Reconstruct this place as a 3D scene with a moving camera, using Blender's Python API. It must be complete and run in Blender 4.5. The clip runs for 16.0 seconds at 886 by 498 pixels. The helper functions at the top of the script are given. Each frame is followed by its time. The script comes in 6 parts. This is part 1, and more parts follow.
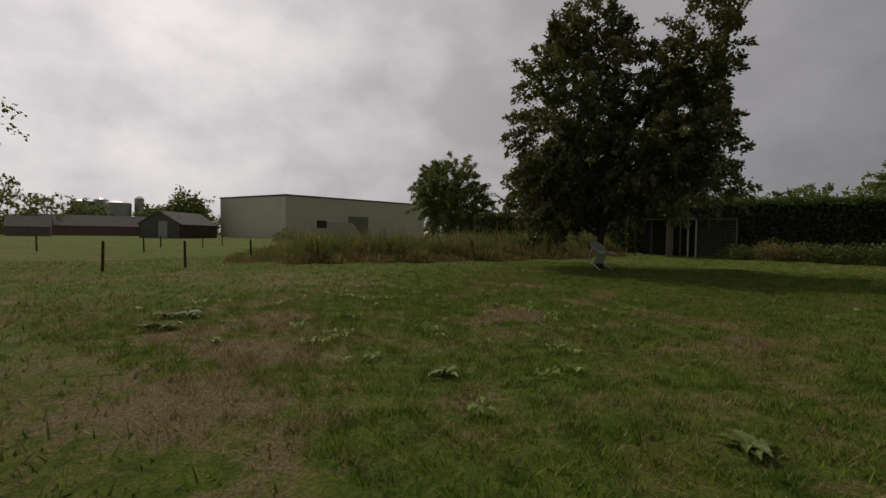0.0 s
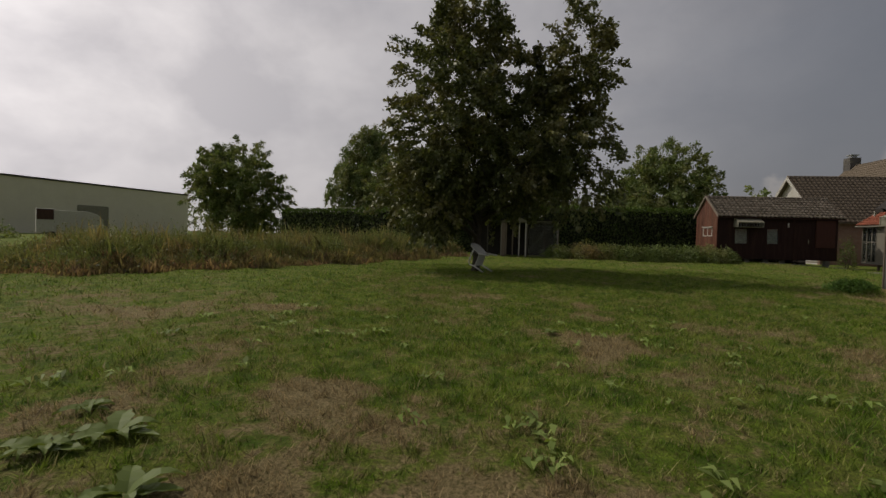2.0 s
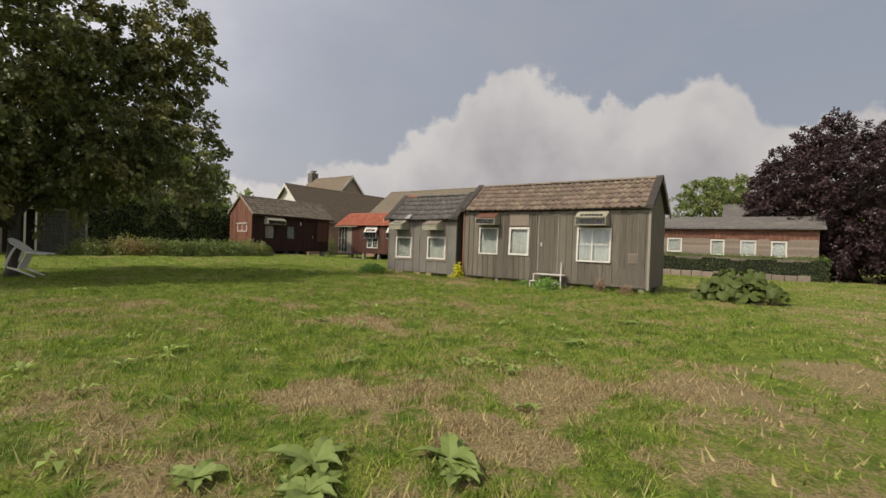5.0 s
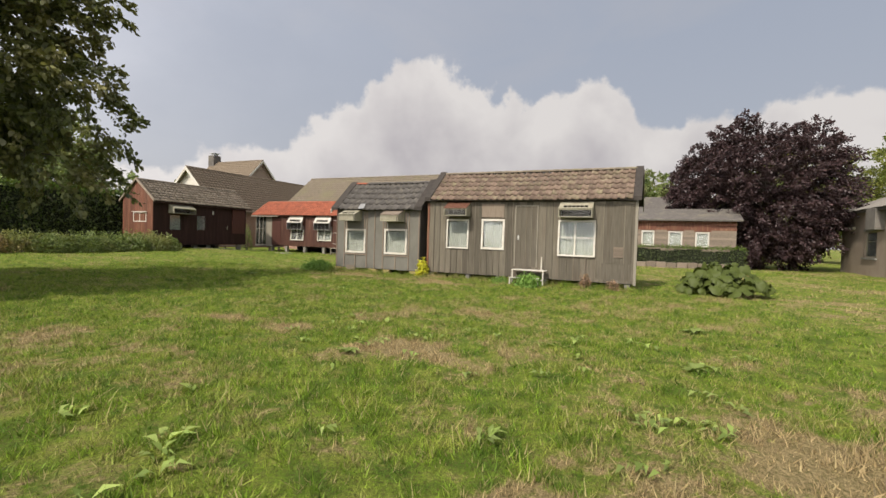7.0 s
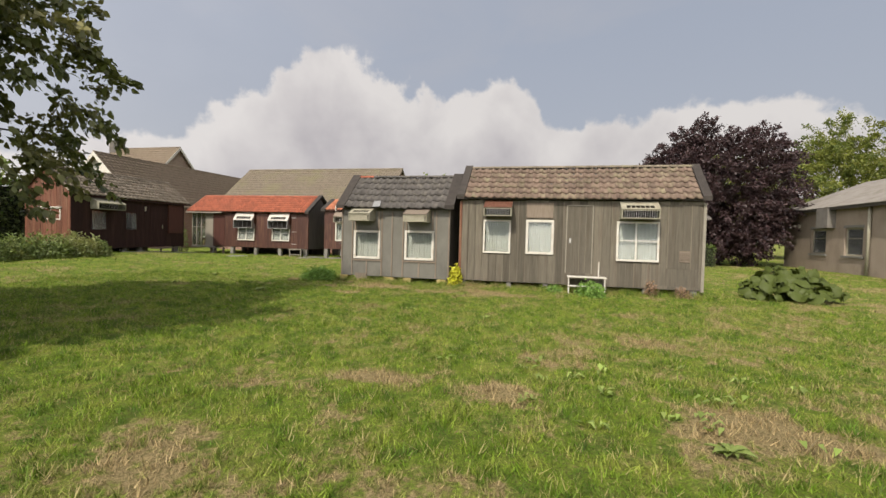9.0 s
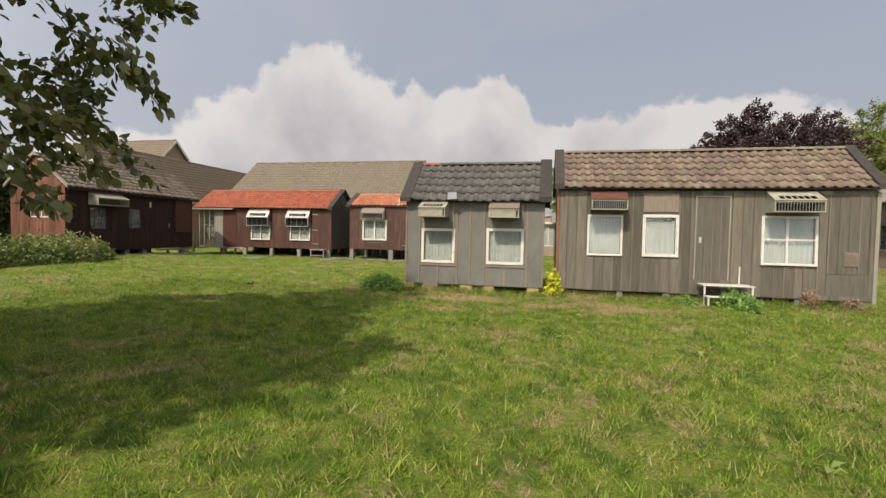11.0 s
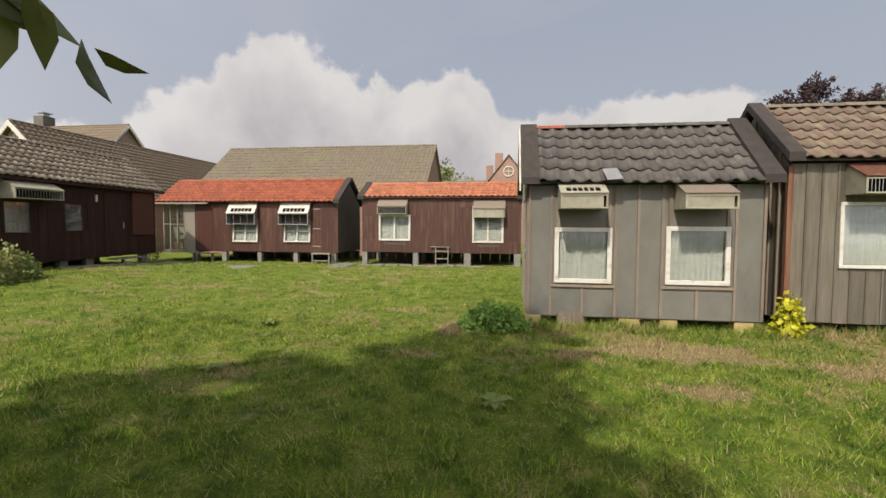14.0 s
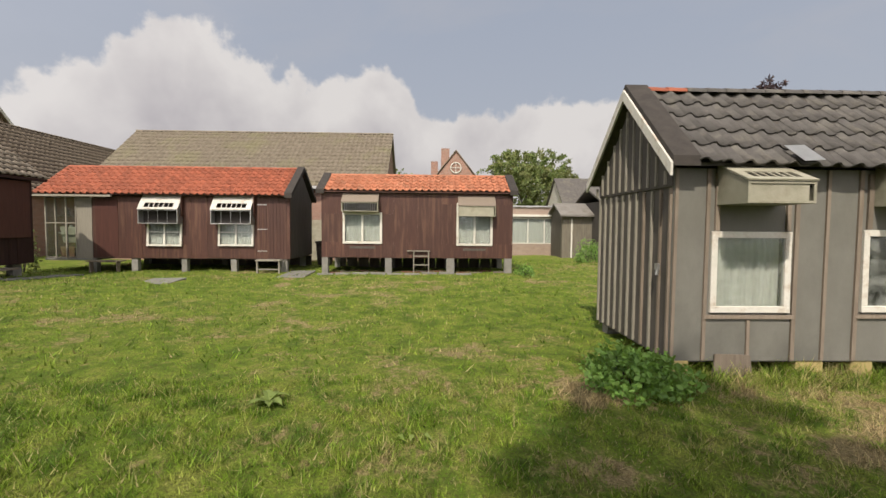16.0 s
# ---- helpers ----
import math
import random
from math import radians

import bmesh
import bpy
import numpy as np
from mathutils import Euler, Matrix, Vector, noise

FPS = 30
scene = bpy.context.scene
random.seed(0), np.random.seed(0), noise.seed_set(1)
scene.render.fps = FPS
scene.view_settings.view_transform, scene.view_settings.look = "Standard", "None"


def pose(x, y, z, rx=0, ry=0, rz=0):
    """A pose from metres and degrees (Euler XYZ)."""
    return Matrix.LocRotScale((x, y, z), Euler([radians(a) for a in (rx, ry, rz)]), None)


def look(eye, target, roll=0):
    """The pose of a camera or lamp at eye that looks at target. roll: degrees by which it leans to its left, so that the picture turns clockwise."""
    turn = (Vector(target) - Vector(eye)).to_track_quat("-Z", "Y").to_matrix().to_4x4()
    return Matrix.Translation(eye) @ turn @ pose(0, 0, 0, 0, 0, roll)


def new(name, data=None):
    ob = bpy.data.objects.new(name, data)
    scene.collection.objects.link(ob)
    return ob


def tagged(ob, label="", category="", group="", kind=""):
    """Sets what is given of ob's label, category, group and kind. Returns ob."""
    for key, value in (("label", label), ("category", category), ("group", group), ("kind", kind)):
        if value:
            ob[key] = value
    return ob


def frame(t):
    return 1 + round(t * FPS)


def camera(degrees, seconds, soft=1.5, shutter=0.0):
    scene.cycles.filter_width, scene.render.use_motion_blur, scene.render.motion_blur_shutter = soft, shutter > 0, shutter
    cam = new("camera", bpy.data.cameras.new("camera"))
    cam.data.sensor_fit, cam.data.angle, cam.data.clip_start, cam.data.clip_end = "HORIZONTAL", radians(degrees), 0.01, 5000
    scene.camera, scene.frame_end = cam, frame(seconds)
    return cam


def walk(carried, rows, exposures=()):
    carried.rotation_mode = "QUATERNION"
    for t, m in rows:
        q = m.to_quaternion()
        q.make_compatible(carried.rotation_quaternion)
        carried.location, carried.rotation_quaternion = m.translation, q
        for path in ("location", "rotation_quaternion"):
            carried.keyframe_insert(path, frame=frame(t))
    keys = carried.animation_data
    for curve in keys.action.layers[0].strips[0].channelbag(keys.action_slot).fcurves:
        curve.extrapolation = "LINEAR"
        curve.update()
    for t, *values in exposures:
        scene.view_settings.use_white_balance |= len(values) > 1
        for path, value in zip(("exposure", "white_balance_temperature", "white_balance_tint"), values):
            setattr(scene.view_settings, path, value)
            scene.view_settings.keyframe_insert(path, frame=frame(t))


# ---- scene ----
cam = camera(88.5, 16.0)
PATH = [
    (0, (0.424, -0.263, 1.338), (-0.723, 1.374, 1.278), 0.8),
    (0.5, (-0.862, -0.232, 1.402), (-1.775, 1.546, 1.339), 1.0),
    (1, (-2.055, 0.0, 1.421), (-2.763, 1.87, 1.362), 1.1),
    (1.5, (-3.279, 0.259, 1.373), (-3.742, 2.204, 1.318), 1.3),
    (2, (-4.405, 0.57, 1.372), (-4.64, 2.556, 1.319), 1.5),
    (2.5, (-5.428, 0.539, 1.361), (-5.214, 2.527, 1.321), 1.6),
    (3, (-6.581, 0.56, 1.411), (-6.088, 2.498, 1.376), 1.8),
    (3.5, (-7.481, 0.847, 1.419), (-6.802, 2.728, 1.385), 1.9),
    (4, (-8.032, 1.202, 1.39), (-6.981, 2.903, 1.365), 2.0),
    (4.5, (-8.365, 1.291, 1.382), (-6.971, 2.725, 1.367), 2.1),
    (5, (-8.661, 1.009, 1.383), (-7.045, 2.187, 1.366), 2.0),
    (5.2, (-8.72, 1.0, 1.385), (-7.077, 2.14, 1.366), 2.1),
    (7.3, (-8.11, 4.591, 1.479), (-6.249, 5.322, 1.43), 1.7),
    (7.5, (-8.087, 5.029, 1.491), (-6.199, 5.689, 1.444), 1.7),
    (8, (-7.918, 6.268, 1.501), (-5.996, 6.819, 1.45), 1.8),
    (8.5, (-7.675, 7.387, 1.548), (-5.742, 7.897, 1.492), 1.7),
    (9, (-7.41, 8.537, 1.62), (-5.468, 9.011, 1.558), 1.5),
    (9.2, (-7.268, 8.935, 1.606), (-5.323, 9.398, 1.542), 1.6),
    (11.5, (-4.795, 12.423, 1.617), (-2.842, 12.849, 1.538), 1.0),
    (12, (-4.315, 12.937, 1.631), (-2.362, 13.359, 1.543), 0.7),
    (12.5, (-3.628, 13.81, 1.676), (-1.674, 14.23, 1.584), 0.6),
    (13, (-2.751, 14.619, 1.691), (-0.795, 15.025, 1.595), 0.4),
    (13.5, (-1.797, 15.307, 1.686), (0.167, 15.669, 1.588), 0.4),
    (14, (-1.019, 16.067, 1.712), (0.957, 16.358, 1.613), 0.4),
    (14.5, (-0.169, 16.76, 1.674), (1.818, 16.956, 1.571), 0.4),
    (15, (0.613, 17.509, 1.68), (2.602, 17.69, 1.577), 0.4),
    (15.5, (1.253, 18.261, 1.733), (3.25, 18.284, 1.628), 0.5),
    (16, (1.871, 18.617, 1.745), (3.868, 18.565, 1.644), 0.5),
]
EXPOSURES = [(0, -1.95), (1.5, -1.75), (2.5, -1.33), (3.5, -0.91), (4.5, -0.44), (5, -0.25), (7.5, 0.08), (12, 0.06), (16, 0.06)]
walk(cam, [(t, look(eye, target, roll)) for t, eye, target, roll in PATH], EXPOSURES)

# ---- sky, sun ----
SUN_DIR = Vector((-0.66, 0.19, 0.80)).normalized()      # from the ground to the sun
sun = new("sun", bpy.data.lights.new("sun", "SUN"))
sun.data.energy, sun.data.angle, sun.data.color = 5.0, radians(0.8), (1.0, 0.91, 0.78)
sun.matrix_world = look(SUN_DIR * 50, (0, 0, 0))


class Nodes:
    """Short hand for building node trees."""
    def __init__(self, tree):
        self.t = tree
        tree.nodes.clear()

    def add(self, kind, props=None, **ins):
        n = self.t.nodes.new("ShaderNode" + kind)
        for k, v in ins.items():
            self.put(n, k.replace("_", " "), v)
        return n

    def put(self, n, key, v):
        sock = n.inputs[int(key[1:])] if key[0] == "i" and key[1:].isdigit() else n.inputs[key]
        if isinstance(v, bpy.types.NodeSocket):
            self.t.links.new(v, sock)
        else:
            sock.default_value = v

    def math(self, op, a, b=0.0, c=0.0, clamp=False):
        n = self.t.nodes.new("ShaderNodeMath")
        n.operation, n.use_clamp = op, clamp
        for i, v in enumerate((a, b, c)):
            self.put(n, "i%d" % i, v)
        return n.outputs[0]

    def mix(self, f, a, b, blend="MIX"):
        n = self.t.nodes.new("ShaderNodeMix")
        n.data_type, n.blend_type = "RGBA", blend
        self.put(n, "i0", f), self.put(n, "i6", a), self.put(n, "i7", b)
        return n.outputs[2]

    def ramp(self, f, stops, interp="LINEAR"):
        n = self.t.nodes.new("ShaderNodeValToRGB")
        n.color_ramp.interpolation = interp
        e = n.color_ramp.elements
        while len(e) < len(stops):
            e.new(0.5)
        for el, (p, c) in zip(e, stops):
            el.position = p
            el.color = (c, c, c, 1) if isinstance(c, (int, float)) else (*c, 1)
        self.put(n, "i0", f)
        return n.outputs[0]

    def noise(self, vec, scale, detail=4.0, rough=0.55, dist=0.0):
        n = self.t.nodes.new("ShaderNodeTexNoise")
        self.put(n, "Vector", vec), self.put(n, "Scale", scale), self.put(n, "Detail", detail)
        self.put(n, "Roughness", rough), self.put(n, "Distortion", dist)
        return n.outputs[0]


world = bpy.data.worlds.new("sky")
scene.world = world
world.use_nodes = True
N = Nodes(world.node_tree)
sky = N.t.nodes.new("ShaderNodeTexSky")
sky.sky_type, sky.sun_disc = "NISHITA", False
sky.sun_elevation = math.asin(SUN_DIR.z)
sky.sun_rotation = math.atan2(SUN_DIR.x, SUN_DIR.y)
sky.air_density, sky.dust_density, sky.ozone_density = 1.2, 3.0, 1.0
way = N.t.nodes.new("ShaderNodeTexCoord").outputs["Generated"]
sep = N.t.nodes.new("ShaderNodeSeparateXYZ")
N.put(sep, "i0", way)
azim = N.math("ARCTAN2", sep.outputs[1], sep.outputs[0])          # 0 along +x, rising towards +y
elev = N.math("ARCSINE", sep.outputs[2])
# tops of the cumulus bank over the horizon, by azimuth
az01 = N.math("MULTIPLY_ADD", azim, 1 / (2 * math.pi), 0.5, True)
top = N.ramp(az01, [(0.0, 0.10), (0.33, 0.10), (0.40, 0.13), (0.42, 0.20), (0.438, 0.26), (0.455, 0.24), (0.467, 0.265), (0.496, 0.225), (0.519, 0.335),
                    (0.537, 0.295), (0.574, 0.37), (0.606, 0.26), (0.63, 0.17), (0.70, 0.05), (0.85, 0.05), (1.0, 0.10)], "EASE")
puff = N.noise(way, 8.0, 4.0, 0.5)
puff2 = N.noise(way, 24.0, 4.0, 0.55)
edge = N.math("ADD", N.math("MULTIPLY", N.math("SUBTRACT", puff, 0.5), 0.15), N.math("MULTIPLY", N.math("SUBTRACT", puff2, 0.5), 0.085))
depth = N.math("SUBTRACT", N.math("ADD", top, edge), elev)
cover = N.ramp(N.math("MULTIPLY_ADD", depth, 8.0, 0.3, True), [(0.22, 0.0), (0.42, 1.0)], "EASE")
lump = N.noise(way, 7.0, 4.0, 0.5, 0.2)
lit = N.math("SUBTRACT", N.math("MULTIPLY_ADD", N.math("SUBTRACT", lump, 0.5), 1.7, 0.98), N.math("MULTIPLY", depth, 3.4), 0.0, True)
cloud = N.mix(lit, (0.43, 0.405, 0.425, 1), (0.68, 0.65, 0.635, 1))
# thin high veil, whiter towards the sun's side
veil_n = N.noise(N.mix(1.0, way, (1.0, 1.0, 2.6, 1), "MULTIPLY"), 2.6, 6.0, 0.6, 0.6)
sunside = N.math("MULTIPLY_ADD", sep.outputs[0], -0.62, 0.30, True)
veil = N.math("ADD", N.math("MULTIPLY_ADD", veil_n, 0.9, -0.28, True), sunside, 0.0, True)
hazy = N.ramp(elev, [(0.0, 0.75), (0.12, 0.35), (0.5, 0.0)])
blue = N.mix(1.0, sky.outputs[0], (0.085, 0.085, 0.085, 1), "MULTIPLY")
base = N.mix(0.7, blue, (0.415, 0.45, 0.53, 1))
base = N.mix(N.math("MAXIMUM", N.math("MULTIPLY", veil, 0.85), hazy), base, (0.47, 0.455, 0.47, 1))
full = N.mix(cover, base, cloud)
# bright haze on the sun's side of the sky
dot = N.t.nodes.new("ShaderNodeVectorMath")
dot.operation = "DOT_PRODUCT"
N.put(dot, "i0", way), N.put(dot, "i1", tuple(Vector((-0.95, 0.25, 0.45)).normalized()))
glow = N.ramp(N.math("MULTIPLY_ADD", dot.outputs[1], 0.5, 0.5), [(0.40, 0.0), (0.62, 0.25), (0.75, 0.34), (0.86, 0.48), (0.94, 0.67), (0.98, 0.92), (1.0, 1.0)], "B_SPLINE")
banks = N.noise(N.mix(1.0, way, (1.0, 1.0, 1.5, 1), "MULTIPLY"), 4.2, 6.0, 0.55, 0.1)
bright = N.mix(N.ramp(banks, [(0.36, 0.0), (0.62, 1.0)]), (2.5, 2.36, 2.42, 1), (3.4, 3.2, 3.2, 1))
glow = N.math("MULTIPLY", glow, N.ramp(elev, [(0.0, 1.0), (0.58, 1.0), (0.95, 0.25)], "EASE"))
full = N.mix(glow, full, bright)
bg = N.add("Background", Color=full, Strength=1.0)
N.t.links.new(bg.outputs[0], N.add("OutputWorld").inputs[0])

# ---- materials ----
def material(name, c1, c2, rough=0.8, scale=6.0, stretch=(1, 1, 1), bump=0.3, fine=60.0, vary=0.0, metal=0.0, c3=None, stain=1.2, spec=0.3, island=0.0):
    """Two colours mixed by coarse and fine noise in the thing's own space, a third in large stains, grain as bump."""
    m = bpy.data.materials.new(name)
    m.use_nodes = True
    n = Nodes(m.node_tree)
    co = n.t.nodes.new("ShaderNodeTexCoord").outputs["Object"]
    mp = n.t.nodes.new("ShaderNodeMapping")
    n.put(mp, "Vector", co), n.put(mp, "Scale", stretch)
    info = n.t.nodes.new("ShaderNodeObjectInfo").outputs["Random"]
    shift = n.t.nodes.new("ShaderNodeVectorMath")
    shift.operation = "ADD"
    comb = n.t.nodes.new("ShaderNodeCombineXYZ")
    for i in range(3):
        n.put(comb, "i%d" % i, n.math("MULTIPLY", info, 37.0 + 11 * i))
    n.put(shift, "i0", mp.outputs[0]), n.put(shift, "i1", comb.outputs[0])
    vec = shift.outputs[0]
    big, small = n.noise(vec, scale, 5.0, 0.6), n.noise(vec, fine, 3.0, 0.6)
    f = n.math("ADD", n.math("MULTIPLY_ADD", big, 1.7, -0.55), n.math("MULTIPLY_ADD", small, 0.7, -0.35), 0.0, True)
    col = n.mix(f, (*c1, 1), (*c2, 1))
    if c3:
        st = n.ramp(n.noise(vec, stain, 6.0, 0.65), [(0.5, 0.0), (0.68, 0.8)])
        col = n.mix(st, col, (*c3, 1))
    if vary or island:
        r = info
        if island:
            r = n.t.nodes.new("ShaderNodeNewGeometry").outputs["Random Per Island"]
        k = n.math("MULTIPLY_ADD", r, 2 * (vary or island), 1 - (vary or island))
        hsv = n.t.nodes.new("ShaderNodeHueSaturation")
        n.put(hsv, "Value", k), n.put(hsv, "Color", col)
        col = hsv.outputs[0]
    bmp = n.t.nodes.new("ShaderNodeBump")
    n.put(bmp, "Strength", bump), n.put(bmp, "Distance", 0.01)
    n.put(bmp, "Height", n.math("ADD", big, n.math("MULTIPLY", small, 0.6)))
    rr = n.math("MULTIPLY_ADD", small, 0.2, rough - 0.1, True)
    p = n.add("BsdfPrincipled", None, Base_Color=col, Roughness=rr, Metallic=metal, Normal=bmp.outputs[0])
    n.put(p, "Specular IOR Level", spec)
    n.t.links.new(p.outputs[0], n.add("OutputMaterial").inputs[0])
    return m


def leaf_material(name, c1, c2, c3=None, through_light=0.35, rough=0.55, spec=0.3, patch=0.6):
    m = bpy.data.materials.new(name)
    m.use_nodes = True
    n = Nodes(m.node_tree)
    geo = n.t.nodes.new("ShaderNodeNewGeometry")
    isl = geo.outputs["Random Per Island"]
    pat = n.noise(geo.outputs["Position"], patch, 4.0, 0.6)
    col = n.mix(isl, (*c1, 1), (*c2, 1))
    if c3:
        col = n.mix(n.ramp(pat, [(0.46, 0.0), (0.6, 1.0)]), col, (*c3, 1))
    hsv = n.t.nodes.new("ShaderNodeHueSaturation")
    n.put(hsv, "Value", n.math("MULTIPLY_ADD", n.math("FRACT", n.math("MULTIPLY", isl, 17.3)), 0.7, 0.65)), n.put(hsv, "Color", col)
    p = n.add("BsdfPrincipled", None, Base_Color=hsv.outputs[0], Roughness=rough)
    n.put(p, "Specular IOR Level", spec)
    tr = n.add("BsdfTranslucent", None, Color=n.mix(1.0, hsv.outputs[0], (1.0, 1.0, 0.5, 1), "MULTIPLY"))
    mx = n.t.nodes.new("ShaderNodeMixShader")
    n.put(mx, "i0", through_light), n.put(mx, "i1", p.outputs[0]), n.put(mx, "i2", tr.outputs[0])
    n.t.links.new(mx.outputs[0], n.add("OutputMaterial").inputs[0])
    return m


def lawn_material(name, blade):
    """Mown grass: fresh green, drier olive and straw-brown worn patches by place."""
    m = bpy.data.materials.new(name)
    m.use_nodes = True
    n = Nodes(m.node_tree)
    geo = n.t.nodes.new("ShaderNodeNewGeometry")
    pos = geo.outputs["Position"]
    big = n.noise(pos, 0.22, 3.0, 0.55)
    mid = n.noise(pos, 1.15, 6.0, 0.66, 0.5)
    fine = n.noise(pos, 9.0, 5.0, 0.65)
    col = n.mix(n.ramp(fine, [(0.3, 0.0), (0.7, 1.0)]), (0.100, 0.176, 0.013, 1), (0.212, 0.298, 0.030, 1))
    dry = n.math("ADD", n.math("MULTIPLY", big, 0.45), n.math("MULTIPLY", mid, 0.75))
    dry = n.math("ADD", dry, n.math("MULTIPLY", n.math("SUBTRACT", fine, 0.5), 0.5))
    place = n.t.nodes.new("ShaderNodeSeparateXYZ")
    n.put(place, "i0", pos)
    dry = n.math("SUBTRACT", dry, n.math("MINIMUM", n.math("MULTIPLY", n.math("MAXIMUM", n.math("SUBTRACT", place.outputs[1], 8.0), 0.0), 0.008), 0.05))
    wear = n.t.nodes.new("ShaderNodeAttribute")
    wear.attribute_name = "worn"
    dry = n.math("ADD", dry, n.math("MULTIPLY", wear.outputs["Fac"], 0.42))
    clump = n.noise(pos, 2.6, 4.0, 0.6, 0.3)
    col = n.mix(n.ramp(clump, [(0.38, 0.75), (0.52, 0.0)]), col, (0.054, 0.118, 0.011, 1))
    col = n.mix(n.ramp(clump, [(0.52, 0.0), (0.66, 0.7)]), col, (0.27, 0.285, 0.062, 1))
    col = n.mix(n.ramp(dry, [(0.56, 0.0), (0.66, 0.75)], "EASE"), col, (0.235, 0.25, 0.065, 1))
    col = n.mix(n.ramp(dry, [(0.62, 0.0), (0.72, 0.85)], "EASE"), col, (0.36, 0.265, 0.15, 1))
    sep = n.t.nodes.new("ShaderNodeSeparateXYZ")
    n.put(sep, "i0", pos)
    if blade:
        isl = geo.outputs["Random Per Island"]
        hsv = n.t.nodes.new("ShaderNodeHueSaturation")
        n.put(hsv, "Value", n.math("MULTIPLY_ADD", isl, 1.15, 0.42)), n.put(hsv, "Color", col)
        col = n.mix(n.ramp(n.math("FRACT", n.math("MULTIPLY", isl, 23.7)), [(0.85, 0.0), (0.89, 0.7)]), hsv.outputs[0], (0.43, 0.355, 0.175, 1))
        p = n.add("BsdfPrincipled", None, Base_Color=col, Roughness=0.6)
        n.put(p, "Specular IOR Level", 0.25)
        tr = n.add("BsdfTranslucent", None, Color=col)
        mx = n.t.nodes.new("ShaderNodeMixShader")
        n.put(mx, "i0", 0.35), n.put(mx, "i1", p.outputs[0]), n.put(mx, "i2", tr.outputs[0])
        out = mx.outputs[0]
    else:
        col = n.mix(n.ramp(n.noise(pos, 38.0, 6.0, 0.75), [(0.38, 0.85), (0.6, 0.0)]), col, (0.075, 0.07, 0.022, 1))
        col = n.mix(n.ramp(n.noise(pos, 70.0, 4.0, 0.7), [(0.55, 0.0), (0.72, 0.35)]), col, (0.28, 0.25, 0.10, 1))
        bmp = n.t.nodes.new("ShaderNodeBump")
        n.put(bmp, "Strength", 0.9), n.put(bmp, "Distance", 0.05)
        n.put(bmp, "Height", n.math("ADD", n.noise(pos, 28.0, 6.0, 0.75), fine))
        p = n.add("BsdfPrincipled", None, Base_Color=col, Roughness=0.9, Normal=bmp.outputs[0])
        n.put(p, "Specular IOR Level", 0.1)
        out = p.outputs[0]
    n.t.links.new(out, n.add("OutputMaterial").inputs[0])
    return m


def glass_material(name, tint=(0.8, 0.85, 0.85), rough=0.08, dirty=0.16):
    m = bpy.data.materials.new(name)
    m.use_nodes = True
    n = Nodes(m.node_tree)
    dirt = n.noise(n.t.nodes.new("ShaderNodeTexCoord").outputs["Object"], 7.0, 5.0, 0.6)
    gl = n.add("BsdfGlossy", None, Color=(0.9, 0.9, 0.9, 1), Roughness=rough)
    tr = n.add("BsdfTransparent", None, Color=(*tint, 1))
    df = n.add("BsdfDiffuse", None, Color=(0.45, 0.45, 0.42, 1))
    fr = n.t.nodes.new("ShaderNodeFresnel")
    fr.inputs[0].default_value = 1.5
    mx = n.t.nodes.new("ShaderNodeMixShader")
    n.put(mx, "i0", fr.outputs[0]), n.put(mx, "i1", tr.outputs[0]), n.put(mx, "i2", gl.outputs[0])
    m2 = n.t.nodes.new("ShaderNodeMixShader")
    n.put(m2, "i0", n.ramp(dirt, [(0.35, 0.0), (0.75, dirty)])), n.put(m2, "i1", mx.outputs[0]), n.put(m2, "i2", df.outputs[0])
    n.t.links.new(m2.outputs[0], n.add("OutputMaterial").inputs[0])
    return m


def brick_material(name, c1, c2, mortar):
    m = bpy.data.materials.new(name)
    m.use_nodes = True
    n = Nodes(m.node_tree)
    co = n.t.nodes.new("ShaderNodeTexCoord").outputs["Object"]
    sep = n.t.nodes.new("ShaderNodeSeparateXYZ")
    n.put(sep, "i0", co)
    comb = n.t.nodes.new("ShaderNodeCombineXYZ")
    n.put(comb, "i0", n.math("ADD", sep.outputs[0], sep.outputs[1])), n.put(comb, "i1", sep.outputs[2])
    b = n.t.nodes.new("ShaderNodeTexBrick")
    n.put(b, "Vector", comb.outputs[0])
    n.put(b, "Color1", (*c1, 1)), n.put(b, "Color2", (*c2, 1)), n.put(b, "Mortar", (*mortar, 1))
    n.put(b, "Scale", 1.0), n.put(b, "Mortar Size", 0.006), n.put(b, "Brick Width", 0.22), n.put(b, "Row Height", 0.0625)
    nz = n.noise(co, 3.0, 5.0, 0.6)
    col = n.mix(n.ramp(nz, [(0.35, 0.35), (0.7, 0.0)]), b.outputs[0], (0.16, 0.11, 0.085, 1))
    bmp = n.t.nodes.new("ShaderNodeBump")
    n.put(bmp, "Strength", 0.5), n.put(bmp, "Distance", 0.006), n.put(bmp, "Height", b.outputs[1])
    bmp.invert = True
    p = n.add("BsdfPrincipled", None, Base_Color=col, Roughness=0.85, Normal=bmp.outputs[0])
    n.t.links.new(p.outputs[0], n.add("OutputMaterial").inputs[0])
    return m


